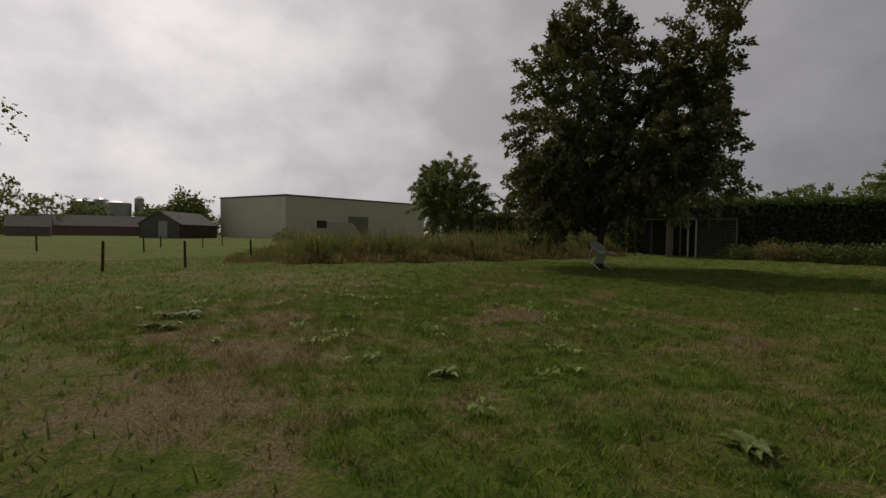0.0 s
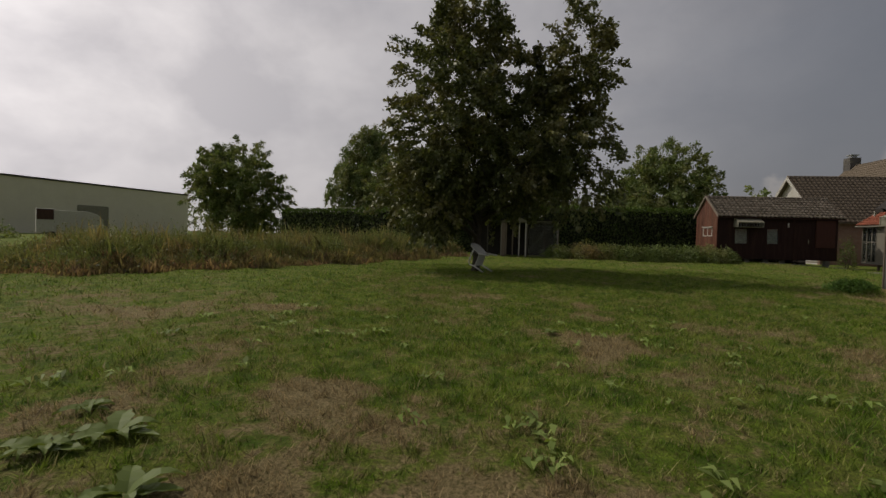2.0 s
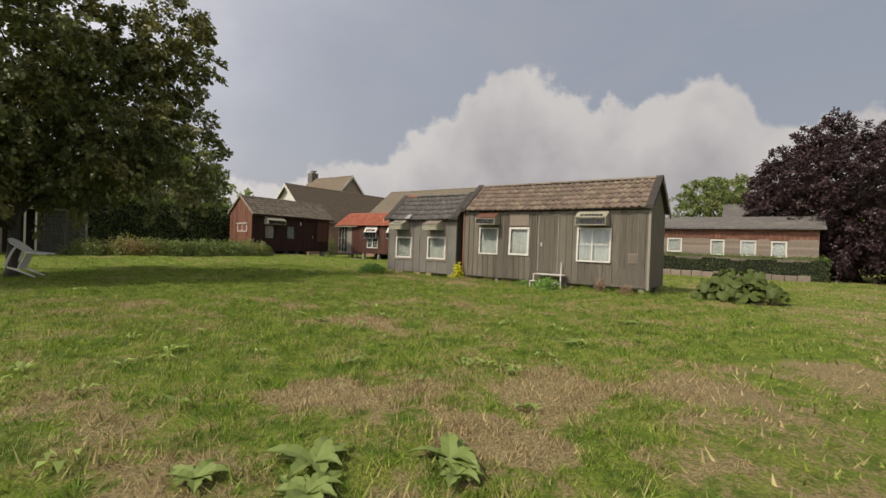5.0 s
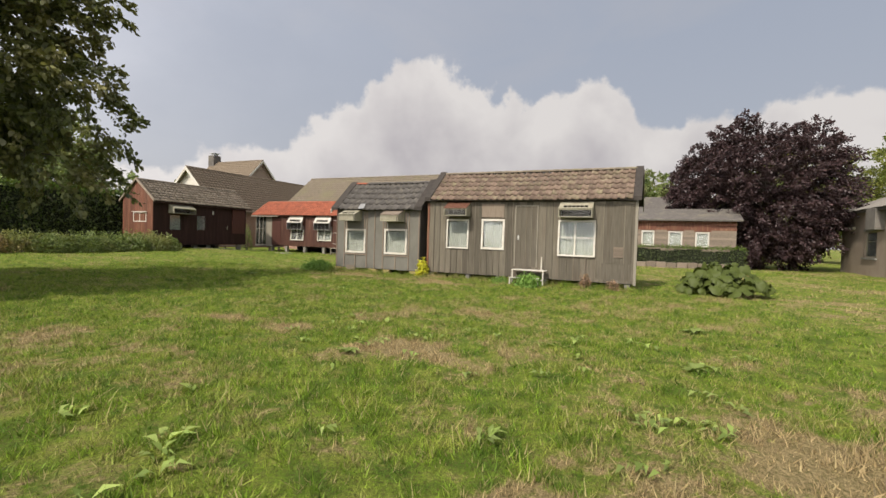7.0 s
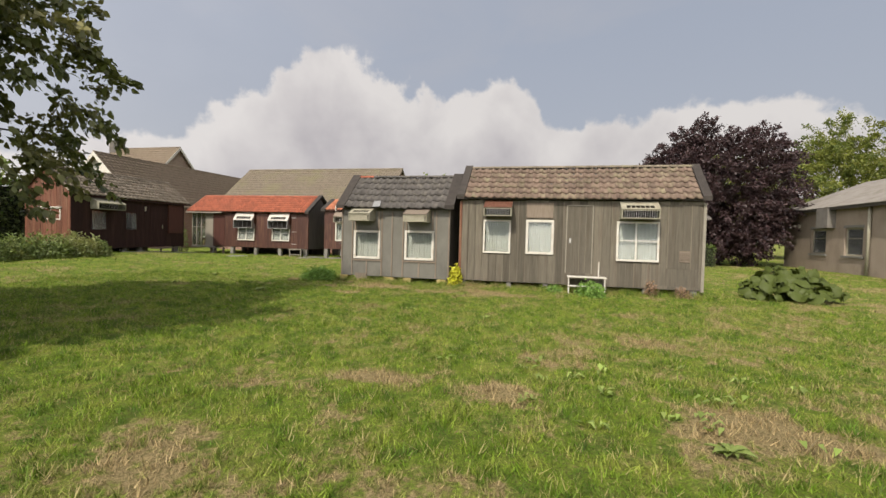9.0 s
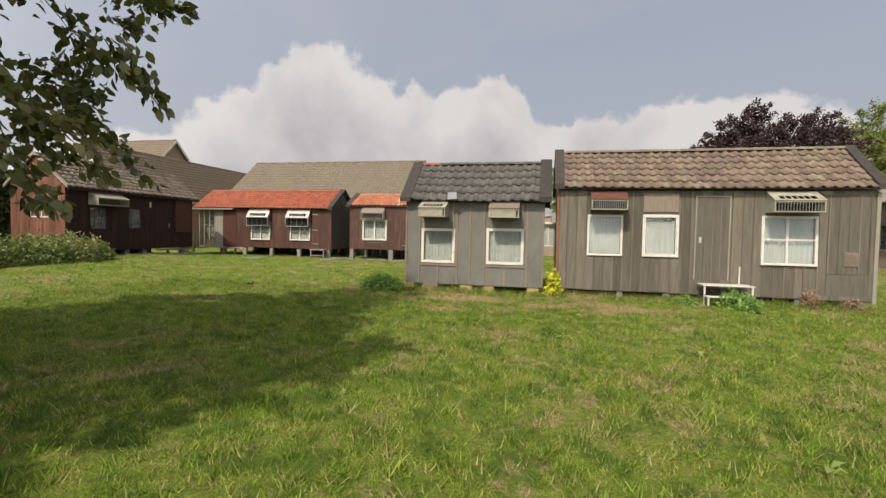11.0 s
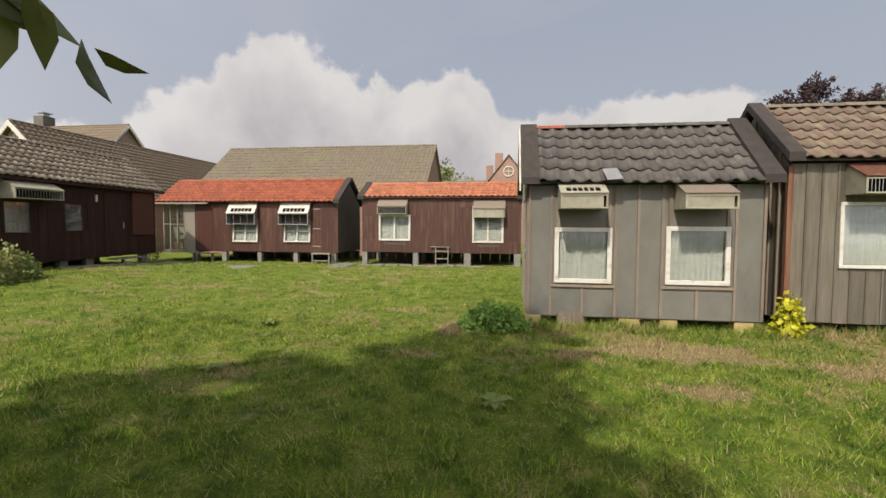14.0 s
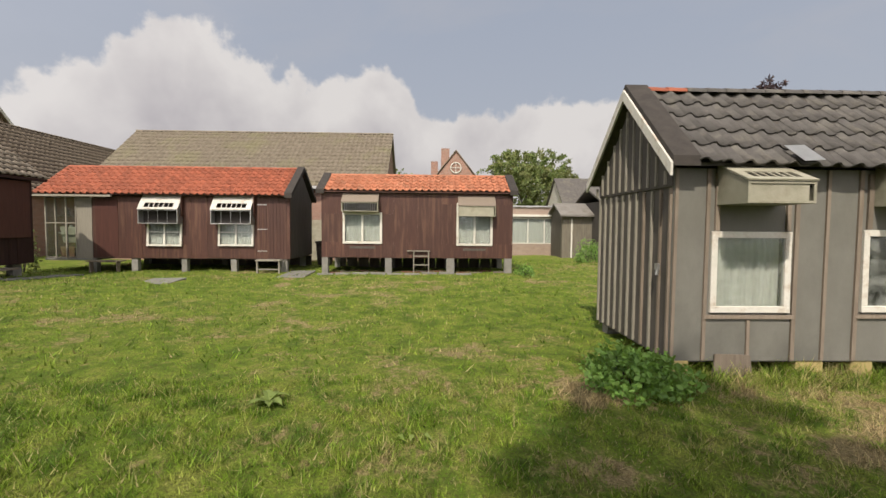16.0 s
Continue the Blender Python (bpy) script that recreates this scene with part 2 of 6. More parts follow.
LAWN = lawn_material("lawn_soil", False)
BLADES = lawn_material("grass_blades", True)
GREY_BOARD = material("weathered_grey_board", (0.0911, 0.0809, 0.0623), (0.166, 0.147, 0.113), 0.85, 3.0, (6, 6, 0.5), 0.6, 40, 0.32, c3=(0.0911, 0.0725, 0.0539))
GREY_FELT = material("grey_panel", (0.128, 0.123, 0.106), (0.17, 0.165, 0.144), 0.8, 4.0, (1, 1, 0.6), 0.25, 90, 0.1, c3=(0.0978, 0.0956, 0.0836))
BATTEN = material("weathered_batten", (0.15, 0.12, 0.092), (0.225, 0.185, 0.145), 0.85, 5.0, (5, 5, 0.6), 0.5, 60, 0.2)
PALE_WOOD = material("pale_grey_batten", (0.192, 0.176, 0.14), (0.272, 0.248, 0.208), 0.85, 5.0, (5, 5, 0.6), 0.5, 60, 0.15)
DARK_FELT = material("dark_roofing_felt", (0.028, 0.024, 0.021), (0.055, 0.047, 0.04), 0.85, 5.0, (1, 1, 1), 0.5, 120, 0.1)
DARK_BOARD = material("dark_felt_board", (0.06, 0.0528, 0.0456), (0.102, 0.09, 0.078), 0.85, 3.0, (4, 4, 0.5), 0.4, 60, 0.12)
BROWN_BOARD = material("brown_stained_board", (0.0425, 0.0161, 0.011), (0.0723, 0.0289, 0.0187), 0.6, 3.0, (6, 6, 0.5), 0.35, 50, 0.12, c3=(0.111, 0.0553, 0.034), spec=0.4)
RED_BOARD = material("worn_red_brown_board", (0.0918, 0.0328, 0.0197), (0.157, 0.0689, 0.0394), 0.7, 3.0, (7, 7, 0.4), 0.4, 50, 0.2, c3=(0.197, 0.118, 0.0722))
WHITE = material("chipped_white_paint", (0.45, 0.43, 0.375), (0.68, 0.665, 0.62), 0.6, 6.0, (1, 1, 1), 0.35, 60, 0.08, c3=(0.30, 0.235, 0.165), stain=6.0)
CREAM = material("aged_cream_paint", (0.233, 0.222, 0.163), (0.337, 0.317, 0.248), 0.6, 5.0, (1, 1, 1), 0.25, 70, 0.1, c3=(0.194, 0.165, 0.115), stain=3.0)
CURTAIN = material("grey_white_net_curtain", (0.406, 0.385, 0.341), (0.56, 0.533, 0.474), 0.9, 3.0, (9, 9, 0.4), 0.2, 50)
YELLOW_WOOD = material("yellowed_timber", (0.32, 0.25, 0.10), (0.45, 0.36, 0.17), 0.85, 4.0, (1, 1, 4), 0.4, 50, 0.15)
CONCRETE = material("concrete_block", (0.152, 0.147, 0.129), (0.234, 0.222, 0.199), 0.9, 6.0, (1, 1, 1), 0.5, 80, 0.12)
# near-black colour for the shade inside lofts, trap boxes and aviary
DARK = material("interior_shade", (0.02, 0.018, 0.016), (0.035, 0.03, 0.027), 0.9, 3.0)
METAL = material("galvanised_metal", (0.35, 0.35, 0.34), (0.5, 0.5, 0.48), 0.45, 5.0, bump=0.1, metal=0.8)
GLASS = glass_material("dusty_window_glass")
CLEAR_GLASS = glass_material("clear_glass", dirty=0.03)
TILE_BROWN = material("mossy_brown_roof_tile", (0.113, 0.0798, 0.0605), (0.189, 0.141, 0.109), 0.85, 4.0, (1, 1, 1), 0.5, 70, 0.22, c3=(0.168, 0.155, 0.0924), stain=2.0)
TILE_DARK = material("dark_grey_roof_tile", (0.0621, 0.057, 0.0526), (0.102, 0.0952, 0.0875), 0.8, 4.0, (1, 1, 1), 0.5, 70, 0.12, c3=(0.132, 0.121, 0.102), stain=3.0)
TILE_GREY = material("lichen_grey_brown_roof_tile", (0.166, 0.137, 0.104), (0.266, 0.227, 0.18), 0.9, 4.0, (1, 1, 1), 0.5, 70, 0.2, c3=(0.288, 0.252, 0.202), stain=2.0, spec=0.15)
TILE_ORANGE = material("orange_clay_roof_tile", (0.226, 0.0622, 0.0314), (0.309, 0.098, 0.0515), 0.7, 4.0, (1, 1, 1), 0.35, 70, 0.18, c3=(0.234, 0.0712, 0.0379), stain=2.5)
TILE_PALE = material("pale_orange_roof_tile", (0.302, 0.108, 0.0562), (0.381, 0.159, 0.0886), 0.75, 4.0, (1, 1, 1), 0.35, 70, 0.18, c3=(0.287, 0.14, 0.0832), stain=2.5)
TILE_HALL = material("moss_yellow_brown_roof_tile", (0.128, 0.106, 0.0774), (0.207, 0.176, 0.134), 0.85, 4.0, (1, 1, 1), 0.5, 60, 0.2, c3=(0.158, 0.145, 0.0836), stain=0.6)
TILE_VILLA = material("dark_brown_roof_tile", (0.144, 0.115, 0.0832), (0.211, 0.17, 0.127), 0.9, 4.0, (1, 1, 1), 0.4, 60, 0.15, spec=0.15)
TILE_SLATE = material("dark_weathered_slate", (0.075, 0.068, 0.062), (0.12, 0.11, 0.10), 0.85, 4.0, (1, 1, 1), 0.4, 60, 0.15, c3=(0.14, 0.13, 0.10), stain=1.0)
BRICK = brick_material("red_brown_brick", (0.30, 0.16, 0.11), (0.22, 0.11, 0.08), (0.30, 0.27, 0.23))
BRICK_PALE = brick_material("pale_brown_brick", (0.306, 0.23, 0.178), (0.255, 0.187, 0.145), (0.306, 0.264, 0.221))
# darker copy of the brown board, with the loft front's shade in it
SHADED_BROWN = material("shaded_brown_board", (0.0195, 0.0075, 0.006), (0.0345, 0.0135, 0.0105), 0.7, 3.0, (6, 6, 0.5), 0.35, 50, 0.12, c3=(0.045, 0.021, 0.015), spec=0.25)
MAROON = material("maroon_stained_board", (0.051, 0.0187, 0.0136), (0.0808, 0.0306, 0.0213), 0.65, 3.0, (6, 6, 0.5), 0.3, 50, 0.1)
BARK = material("grey_brown_bark", (0.05, 0.042, 0.033), (0.11, 0.095, 0.075), 0.9, 6.0, (3, 3, 0.6), 0.9, 40)
LEAF = leaf_material("dark_green_leaves", (0.0724, 0.0906, 0.0301), (0.153, 0.169, 0.0573), (0.186, 0.175, 0.0678), 0.28, 0.45, 0.5)
LEAF_PURPLE = leaf_material("dark_purple_leaves", (0.0308, 0.0171, 0.0188), (0.0641, 0.0367, 0.0376), None, 0.2, 0.5, 0.4)
LEAF_LIGHT = leaf_material("light_green_leaves", (0.142, 0.172, 0.0347), (0.227, 0.238, 0.0544), (0.104, 0.137, 0.0317), 0.4)
LEAF_FAR = leaf_material("mid_green_leaves", (0.114, 0.162, 0.054), (0.207, 0.255, 0.0869), (0.227, 0.238, 0.0966), 0.35)
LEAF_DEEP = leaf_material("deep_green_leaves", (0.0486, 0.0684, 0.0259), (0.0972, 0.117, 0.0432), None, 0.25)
LEAF_HEDGE = leaf_material("sunlit_hedge_leaves", (0.055, 0.10, 0.018), (0.12, 0.175, 0.028), None, 0.3)
LEAF_YELLOW = leaf_material("yellow_green_leaves", (0.45, 0.45, 0.03), (0.6, 0.58, 0.06), None, 0.35)
LEAF_NETTLE = leaf_material("nettle_leaves", (0.126, 0.24, 0.0504), (0.216, 0.348, 0.0792), None, 0.35)
LEAF_WEED = leaf_material("pale_weed_leaves", (0.19, 0.27, 0.06), (0.28, 0.35, 0.10), None, 0.3)
LEAF_RHUBARB = leaf_material("rhubarb_leaves", (0.0702, 0.105, 0.0203), (0.129, 0.16, 0.0374), None, 0.28, 0.55, 0.22)
LEAF_TALL = leaf_material("dusty_green_weed_leaves", (0.14, 0.182, 0.07), (0.238, 0.266, 0.119), (0.224, 0.21, 0.105), 0.35)
STALK = leaf_material("green_weed_stalks", (0.15, 0.18, 0.0688), (0.25, 0.27, 0.112), (0.362, 0.282, 0.156), 0.5)
STRAW = leaf_material("dry_brown_grass", (0.29, 0.185, 0.135), (0.40, 0.285, 0.205), (0.22, 0.20, 0.11), 0.5)
PLASTIC = material("white_garden_plastic", (0.62, 0.61, 0.58), (0.74, 0.73, 0.70), 0.45, 4.0, bump=0.08, spec=0.5)
STEEL_WALL = material("beige_cladding", (0.683, 0.634, 0.5), (0.756, 0.708, 0.561), 0.7, 0.5, (1, 1, 1), 0.1, 3.0)
ASBESTOS = material("grey_corrugated_sheet", (0.142, 0.131, 0.117), (0.213, 0.199, 0.18), 0.9, 2.0, (1, 1, 1), 0.4, 40, c3=(0.107, 0.0966, 0.0762))
PLASTER = material("beige_rendered_wall", (0.245, 0.198, 0.154), (0.31, 0.259, 0.208), 0.9, 1.2, (1, 1, 0.7), 0.4, 40, c3=(0.194, 0.152, 0.115), stain=0.5)


# ---- geometry helpers ----
class Shape:
    """Vertices and faces of one mesh."""
    def __init__(self):
        self.v, self.f = [], []

    def box(self, a, b, m=None):
        (x0, y0, z0), (x1, y1, z1) = a, b
        pts = [(x0, y0, z0), (x1, y0, z0), (x1, y1, z0), (x0, y1, z0), (x0, y0, z1), (x1, y0, z1), (x1, y1, z1), (x0, y1, z1)]
        return self.solid(pts, m)

    def solid(self, pts, m=None):
        k = len(self.v)
        self.v += [tuple(m @ Vector(p)) if m else p for p in pts]
        self.f += [tuple(k + i for i in q) for q in ((0, 3, 2, 1), (4, 5, 6, 7), (0, 1, 5, 4), (1, 2, 6, 5), (2, 3, 7, 6), (3, 0, 4, 7))]
        return self

    def poly(self, pts):
        k = len(self.v)
        self.v += [tuple(p) for p in pts]
        self.f.append(tuple(range(k, k + len(pts))))
        return self

    def prism(self, pts, off):
        """A flat outline pushed along off."""
        k, n = len(self.v), len(pts)
        self.v += [tuple(p) for p in pts] + [tuple(Vector(p) + Vector(off)) for p in pts]
        self.f.append(tuple(range(k, k + n))), self.f.append(tuple(range(k + 2 * n - 1, k + n - 1, -1)))
        self.f += [(k + i, k + n + i, k + n + (i + 1) % n, k + (i + 1) % n) for i in range(n)]
        return self

    def tube(self, path, radii, sides=8, cap=True):
        k = len(self.v)
        path = [Vector(p) for p in path]
        for i, p in enumerate(path):
            d = (path[min(i + 1, len(path) - 1)] - path[max(i - 1, 0)]).normalized()
            a = d.cross(Vector((0.3, 0.9, 0.2))).normalized()
            b = d.cross(a)
            for j in range(sides):
                w = 2 * math.pi * j / sides
                self.v.append(tuple(p + radii[i] * (math.cos(w) * a + math.sin(w) * b)))
        for i in range(len(path) - 1):
            for j in range(sides):
                q = k + i * sides + j, k + i * sides + (j + 1) % sides
                self.f.append((q[0], q[1], q[1] + sides, q[0] + sides))
        if cap:
            self.f.append(tuple(range(k + sides - 1, k - 1, -1)))
            self.f.append(tuple(range(k + (len(path) - 1) * sides, k + len(path) * sides)))
        return self

    def mesh(self, name, smooth=False):
        me = bpy.data.meshes.new(name)
        me.from_pydata(self.v, [], self.f)
        bm = bmesh.new()
        bm.from_mesh(me)
        bmesh.ops.recalc_face_normals(bm, faces=bm.faces)
        bm.to_mesh(me)
        bm.free()
        if smooth:
            me.polygons.foreach_set("use_smooth", [True] * len(me.polygons))
        return me


def part(name, shape, mat, parent=None, label="", bevel=0.0, smooth=False, at=None):
    me = shape.mesh(name, smooth) if isinstance(shape, Shape) else shape
    if mat and not me.materials:
        me.materials.append(mat)
    ob = new(name, me)
    if parent:
        ob.parent = parent
    if at is not None:
        ob.matrix_basis = at
    if bevel:
        mod = ob.modifiers.new("bevel", "BEVEL")
        mod.width, mod.segments, mod.limit_method = bevel, 2, "ANGLE"
    return tagged(ob, label)


def thing(name, m, label, category, group=""):
    ob = new(name)
    ob.empty_display_size = 0.2
    ob.matrix_basis = m
    return tagged(ob, label, category, group)


def array_mesh(name, verts, sides, mat):
    """A mesh of separate faces, each with the same number of corners, from an (n, sides, 3) array."""
    n = len(verts)
    me = bpy.data.meshes.new(name)
    me.vertices.add(n * sides), me.loops.add(n * sides), me.polygons.add(n)
    me.vertices.foreach_set("co", np.ascontiguousarray(verts, dtype=np.float32).ravel())
    me.loops.foreach_set("vertex_index", np.arange(n * sides, dtype=np.int32))
    me.polygons.foreach_set("loop_start", np.arange(0, n * sides, sides, dtype=np.int32))
    me.polygons.foreach_set("loop_total", np.full(n, sides, dtype=np.int32))
    me.update(calc_edges=True)
    me.materials.append(mat)
    return me


def leaves(name, pts, size, mat, rng, droop=0.3, ratio=0.62, along=None, corners=4):
    """Ovate pointed leaves, folded along the rib, one at each of the points, in all directions with a slight droop."""
    n = len(pts)
    d = rng.normal(size=(n, 3))
    if along is not None:
        d = d * 0.75 + along
    d[:, 2] -= droop
    d /= np.linalg.norm(d, axis=1)[:, None]
    e = np.cross(d, rng.normal(size=(n, 3)))
    e /= np.linalg.norm(e, axis=1)[:, None] + 1e-9
    s = (size * rng.uniform(0.6, 1.35, n))[:, None]
    up = np.cross(d, e) * s * 0.12
    wide = e * s * ratio * 0.5
    if corners == 4:
        return array_mesh(name, np.stack([pts, pts + d * s * 0.45 + wide + up, pts + d * s, pts + d * s * 0.45 - wide + up], 1), 4, mat)
    q = np.stack([pts, pts + d * s * 0.28 + wide * 0.92 + up, pts + d * s * 0.62 + wide * 0.78 + up, pts + d * s, pts + d * s * 0.62 - wide * 0.78 + up, pts + d * s * 0.28 - wide * 0.92 + up], 1)
    return array_mesh(name, q, 6, mat)


def smooth01(x):
    x = np.clip(x, 0, 1)
    return x * x * (3 - 2 * x)


def height(x, y):
    """The ground: level lawn with slight bumps, a little higher by the hedge."""
    x, y = np.asarray(x, float), np.asarray(y, float)
    near = np.exp(-((x / 60) ** 2 + ((y - 12) / 60) ** 2))
    bumps = 0.012 * np.sin(6.1 * x + 1.9 * np.sin(1.7 * y)) * np.sin(5.3 * y + 1.3 * np.sin(2.1 * x)) + 0.018 * np.sin(1.1 * x + 0.7 * y) + 0.014 * np.sin(2.3 * y - 0.9 * x + 1) + 0.01 * np.sin(3.7 * x + 1.3 * y)
    return near * bumps + 0.30 * smooth01((y - 21) / 9) * smooth01((19 - x) / 7) * smooth01((x + 30) / 10) - 0.02


def hz(x, y):
    return float(height(x, y))


# ---- ground ----
# worn spots of the lawn: x, y, half width along x, half width along y
WORN = [(6.6, 16.95, 0.5, 0.35), (5.1, 17.05, 0.2, 0.22), (5.3, 15.2, 0.35, 0.25), (5.6, 13.6, 0.45, 1.0), (4.0, 14.0, 0.25, 0.4), (5.05, 11.8, 0.3, 0.5),
        (5.3, 10.0, 0.35, 0.8), (-3.05, 6.75, 0.55, 0.75), (-2.5, 10.6, 0.3, 0.5), (-2.7, 9.1, 0.35, 0.4), (-4.5, 2.7, 0.5, 0.45), (-5.75, 2.6, 0.35, 0.5),
        (-6.0, 4.3, 0.4, 0.5), (-3.3, 1.5, 0.5, 0.5), (-8.4, 8.6, 0.6, 0.5), (14.9, 22.9, 0.7, 0.16), (16.4, 23.1, 0.8, 0.2), (-1.2, 0.2, 0.6, 0.4)]


def worn(x, y):
    """How far inside a worn spot a place lies, 1 at its middle and 0 outside."""
    out = np.zeros(np.shape(x))
    for k, (a, b, p, q) in enumerate(WORN):
        w = np.arctan2((y - b) / q, (x - a) / p)
        edge = 1.35 + 0.28 * np.sin(3 * w + k) + 0.2 * np.sin(5 * w + 2.3 * k)
        out = np.maximum(out, 1 - np.hypot((x - a) / p, (y - b) / q) / edge)
    return np.clip(out, 0, 1)


def mark_worn(me):
    """Writes how worn the lawn is into the mesh, for its material."""
    co = np.zeros(len(me.vertices) * 3, dtype=np.float32)
    me.vertices.foreach_get("co", co)
    co = co.reshape(-1, 3)
    me.attributes.new("worn", "FLOAT", "POINT").data.foreach_set("value", worn(co[:, 0], co[:, 1]).astype(np.float32))


def ground():
    def axis(lo, hi, step):
        mid = np.arange(lo, hi, step)
        far = np.array([1.5, 4, 8, 16, 32, 64, 128, 256, 512, 1024, 2200])
        return np.concatenate([lo - far[::-1], mid, mid[-1] + far])
    xs, ys = axis(-26, 34, 0.3), axis(-14, 40, 0.3)
    gx, gy = np.meshgrid(xs, ys)
    co = np.stack([gx, gy, height(gx, gy)], -1).reshape(-1, 3)
    w, h = len(xs), len(ys)
    i = (np.arange(h - 1)[:, None] * w + np.arange(w - 1)).ravel()
    me = bpy.data.meshes.new("ground")
    me.from_pydata(co.tolist(), [], np.stack([i, i + 1, i + w + 1, i + w], 1).tolist())
    me.polygons.foreach_set("use_smooth", [True] * len(me.polygons))
    mark_worn(me)
    tagged(part("ground", me, LAWN), "mown lawn with dry worn patches", "lawn", kind="structure")


def blade_field(name, rng, n, x0, x1, y0, y1, hgt, wid, mat, label, keep=None):
    x, y = rng.uniform(x0, x1, n), rng.uniform(y0, y1, n)
    tuft = np.sin(2.1 * x + 1.7 * np.sin(1.3 * y)) * np.sin(1.9 * y + 1.1 * np.sin(1.7 * x)) * 0.5 + np.sin(5.3 * x + 3.1 * y) * np.sin(4.7 * y - 2.9 * x) * 0.5
    tuft = 0.5 * tuft + 0.75 * np.sin(11.3 * x + 2.2 * np.sin(3.1 * y)) * np.sin(12.7 * y + 2.4 * np.sin(2.7 * x))
    ok = rng.uniform(-1.3, 1.0, n) < tuft
    if keep is not None:
        ok &= keep(x, y)
    ok &= rng.uniform(0, 2.2, n) > worn(x, y)
    x, y, tuft = x[ok], y[ok], tuft[ok]
    n = len(x)
    base = np.stack([x, y, height(x, y) - 0.01], 1)
    w = rng.uniform(0, 2 * np.pi, n)
    side = np.stack([np.cos(w), np.sin(w), np.zeros(n)], 1) * (wid * rng.uniform(0.6, 1.4, n))[:, None]
    hh = hgt * rng.uniform(0.45, 1.3, n) * (0.85 + 0.55 * tuft)
    lean = rng.normal(size=(n, 2)) * 0.55
    tip = base + np.stack([lean[:, 0] * hh, lean[:, 1] * hh, hh], 1)
    me = array_mesh(name, np.stack([base - side, base + side, tip], 1), 3, mat)
    mark_worn(me)
    tagged(part(name, me, mat), label, "grass", kind="stuff")


# ---- roofs of tiles ----
def tile_mesh(name, w, l, rise, mat):
    """One S-shaped pan tile: x across, y up the slope, its lower edge at y = 0."""
    prof = [(0.0, 0.35), (0.16, 0.95), (0.32, 1.0), (0.46, 0.45), (0.62, 0.05), (0.82, 0.0), (1.04, 0.40)]
    s = Shape()
    k = len(prof)
    for yy, lift in ((0.0, 0.030), (l * 1.12, 0.0)):
        s.v += [(p * w, yy, lift + q * rise) for p, q in prof]
    s.v += [(p * w, 0.004, 0.030 + q * rise - 0.022) for p, q in prof]
    s.f += [(i, i + 1, k + i + 1, k + i) for i in range(k - 1)]
    s.f += [(2 * k + i, 2 * k + i + 1, i + 1, i) for i in range(k - 1)]
    me = bpy.data.meshes.new(name)
    me.from_pydata(s.v, [], s.f)
    me.polygons.foreach_set("use_smooth", [True] * (k - 1) + [False] * (k - 1))
    me.materials.append(mat)
    return me


def tiled_slope(parent, u0, u1, eave, ridge, cols, rows, mat, rng, rise=0.045, joined=False, sag=0.0, special=None):
    """Tiles over a slope from (v, z) at the eave to (v, z) at the ridge, between u0 and u1 in the parent's space."""
    (v0, z0), (v1, z1) = eave, ridge
    run = Vector((0, v1 - v0, z1 - z0))
    ln = run.length / rows
    w = (u1 - u0) / cols
    up = run.normalized()
    x = Vector((1, 0, 0)) if v1 > v0 else Vector((-1, 0, 0))
    nrm = x.cross(up)
    me = tile_mesh("tile", w, ln, rise, mat)
    acc = Shape()
    for r in range(rows):
        for c in range(cols):
            u = u0 + c * w if v1 > v0 else u1 - c * w
            o = Vector((u, v0, z0)) + up * (r * ln) + nrm * 0.012
            o.z -= sag * math.sin(math.pi * (u - u0) / (u1 - u0))
            j = [rng.uniform(-1, 1) for _ in range(3)]
            m = Matrix.Translation(o + up * 0.008 * j[0]) @ Matrix((x, up, nrm)).transposed().to_4x4() @ pose(0, 0, 0, 0.8 * j[1], 0.8 * j[2], 0.6 * j[0])
            if joined:
                k = len(acc.v)
                acc.v += [tuple(m @ p.co) for p in me.vertices]
                acc.f += [tuple(k + i for i in p.vertices) for p in me.polygons]
            else:
                ob = part("tile", me, None, parent, at=m)
    if joined:
        jm = bpy.data.meshes.new("roof_tiles")
        jm.from_pydata(acc.v, [], acc.f)
        jm.polygons.foreach_set("use_smooth", [True] * len(jm.polygons))
        tagged(part("roof_tiles", jm, mat, parent), kind="stuff")


def ridge_tiles(parent, u0, u1, v, z, n, mats, r=0.085):
    for i in range(n):
        s = Shape()
        a, b = u0 + (u1 - u0) * i / n, u0 + (u1 - u0) * (i + 1.12) / n
        prof = [math.pi * k / 6 for k in range(7)]
        for x, rr in ((a, r), (min(b, u1 + 0.01), r * 0.88)):
            s.v += [(x, v + rr * math.cos(w) * 1.15, z + rr * math.sin(w) * 0.9 - 0.03) for w in prof]
        s.f += [(k, k + 1, k + 8, k + 7) for k in range(6)] + [tuple(range(7)), tuple(range(13, 6, -1))]
        part("ridge_tile", s, mats[i] if i < len(mats) else mats[-1], parent, smooth=False)


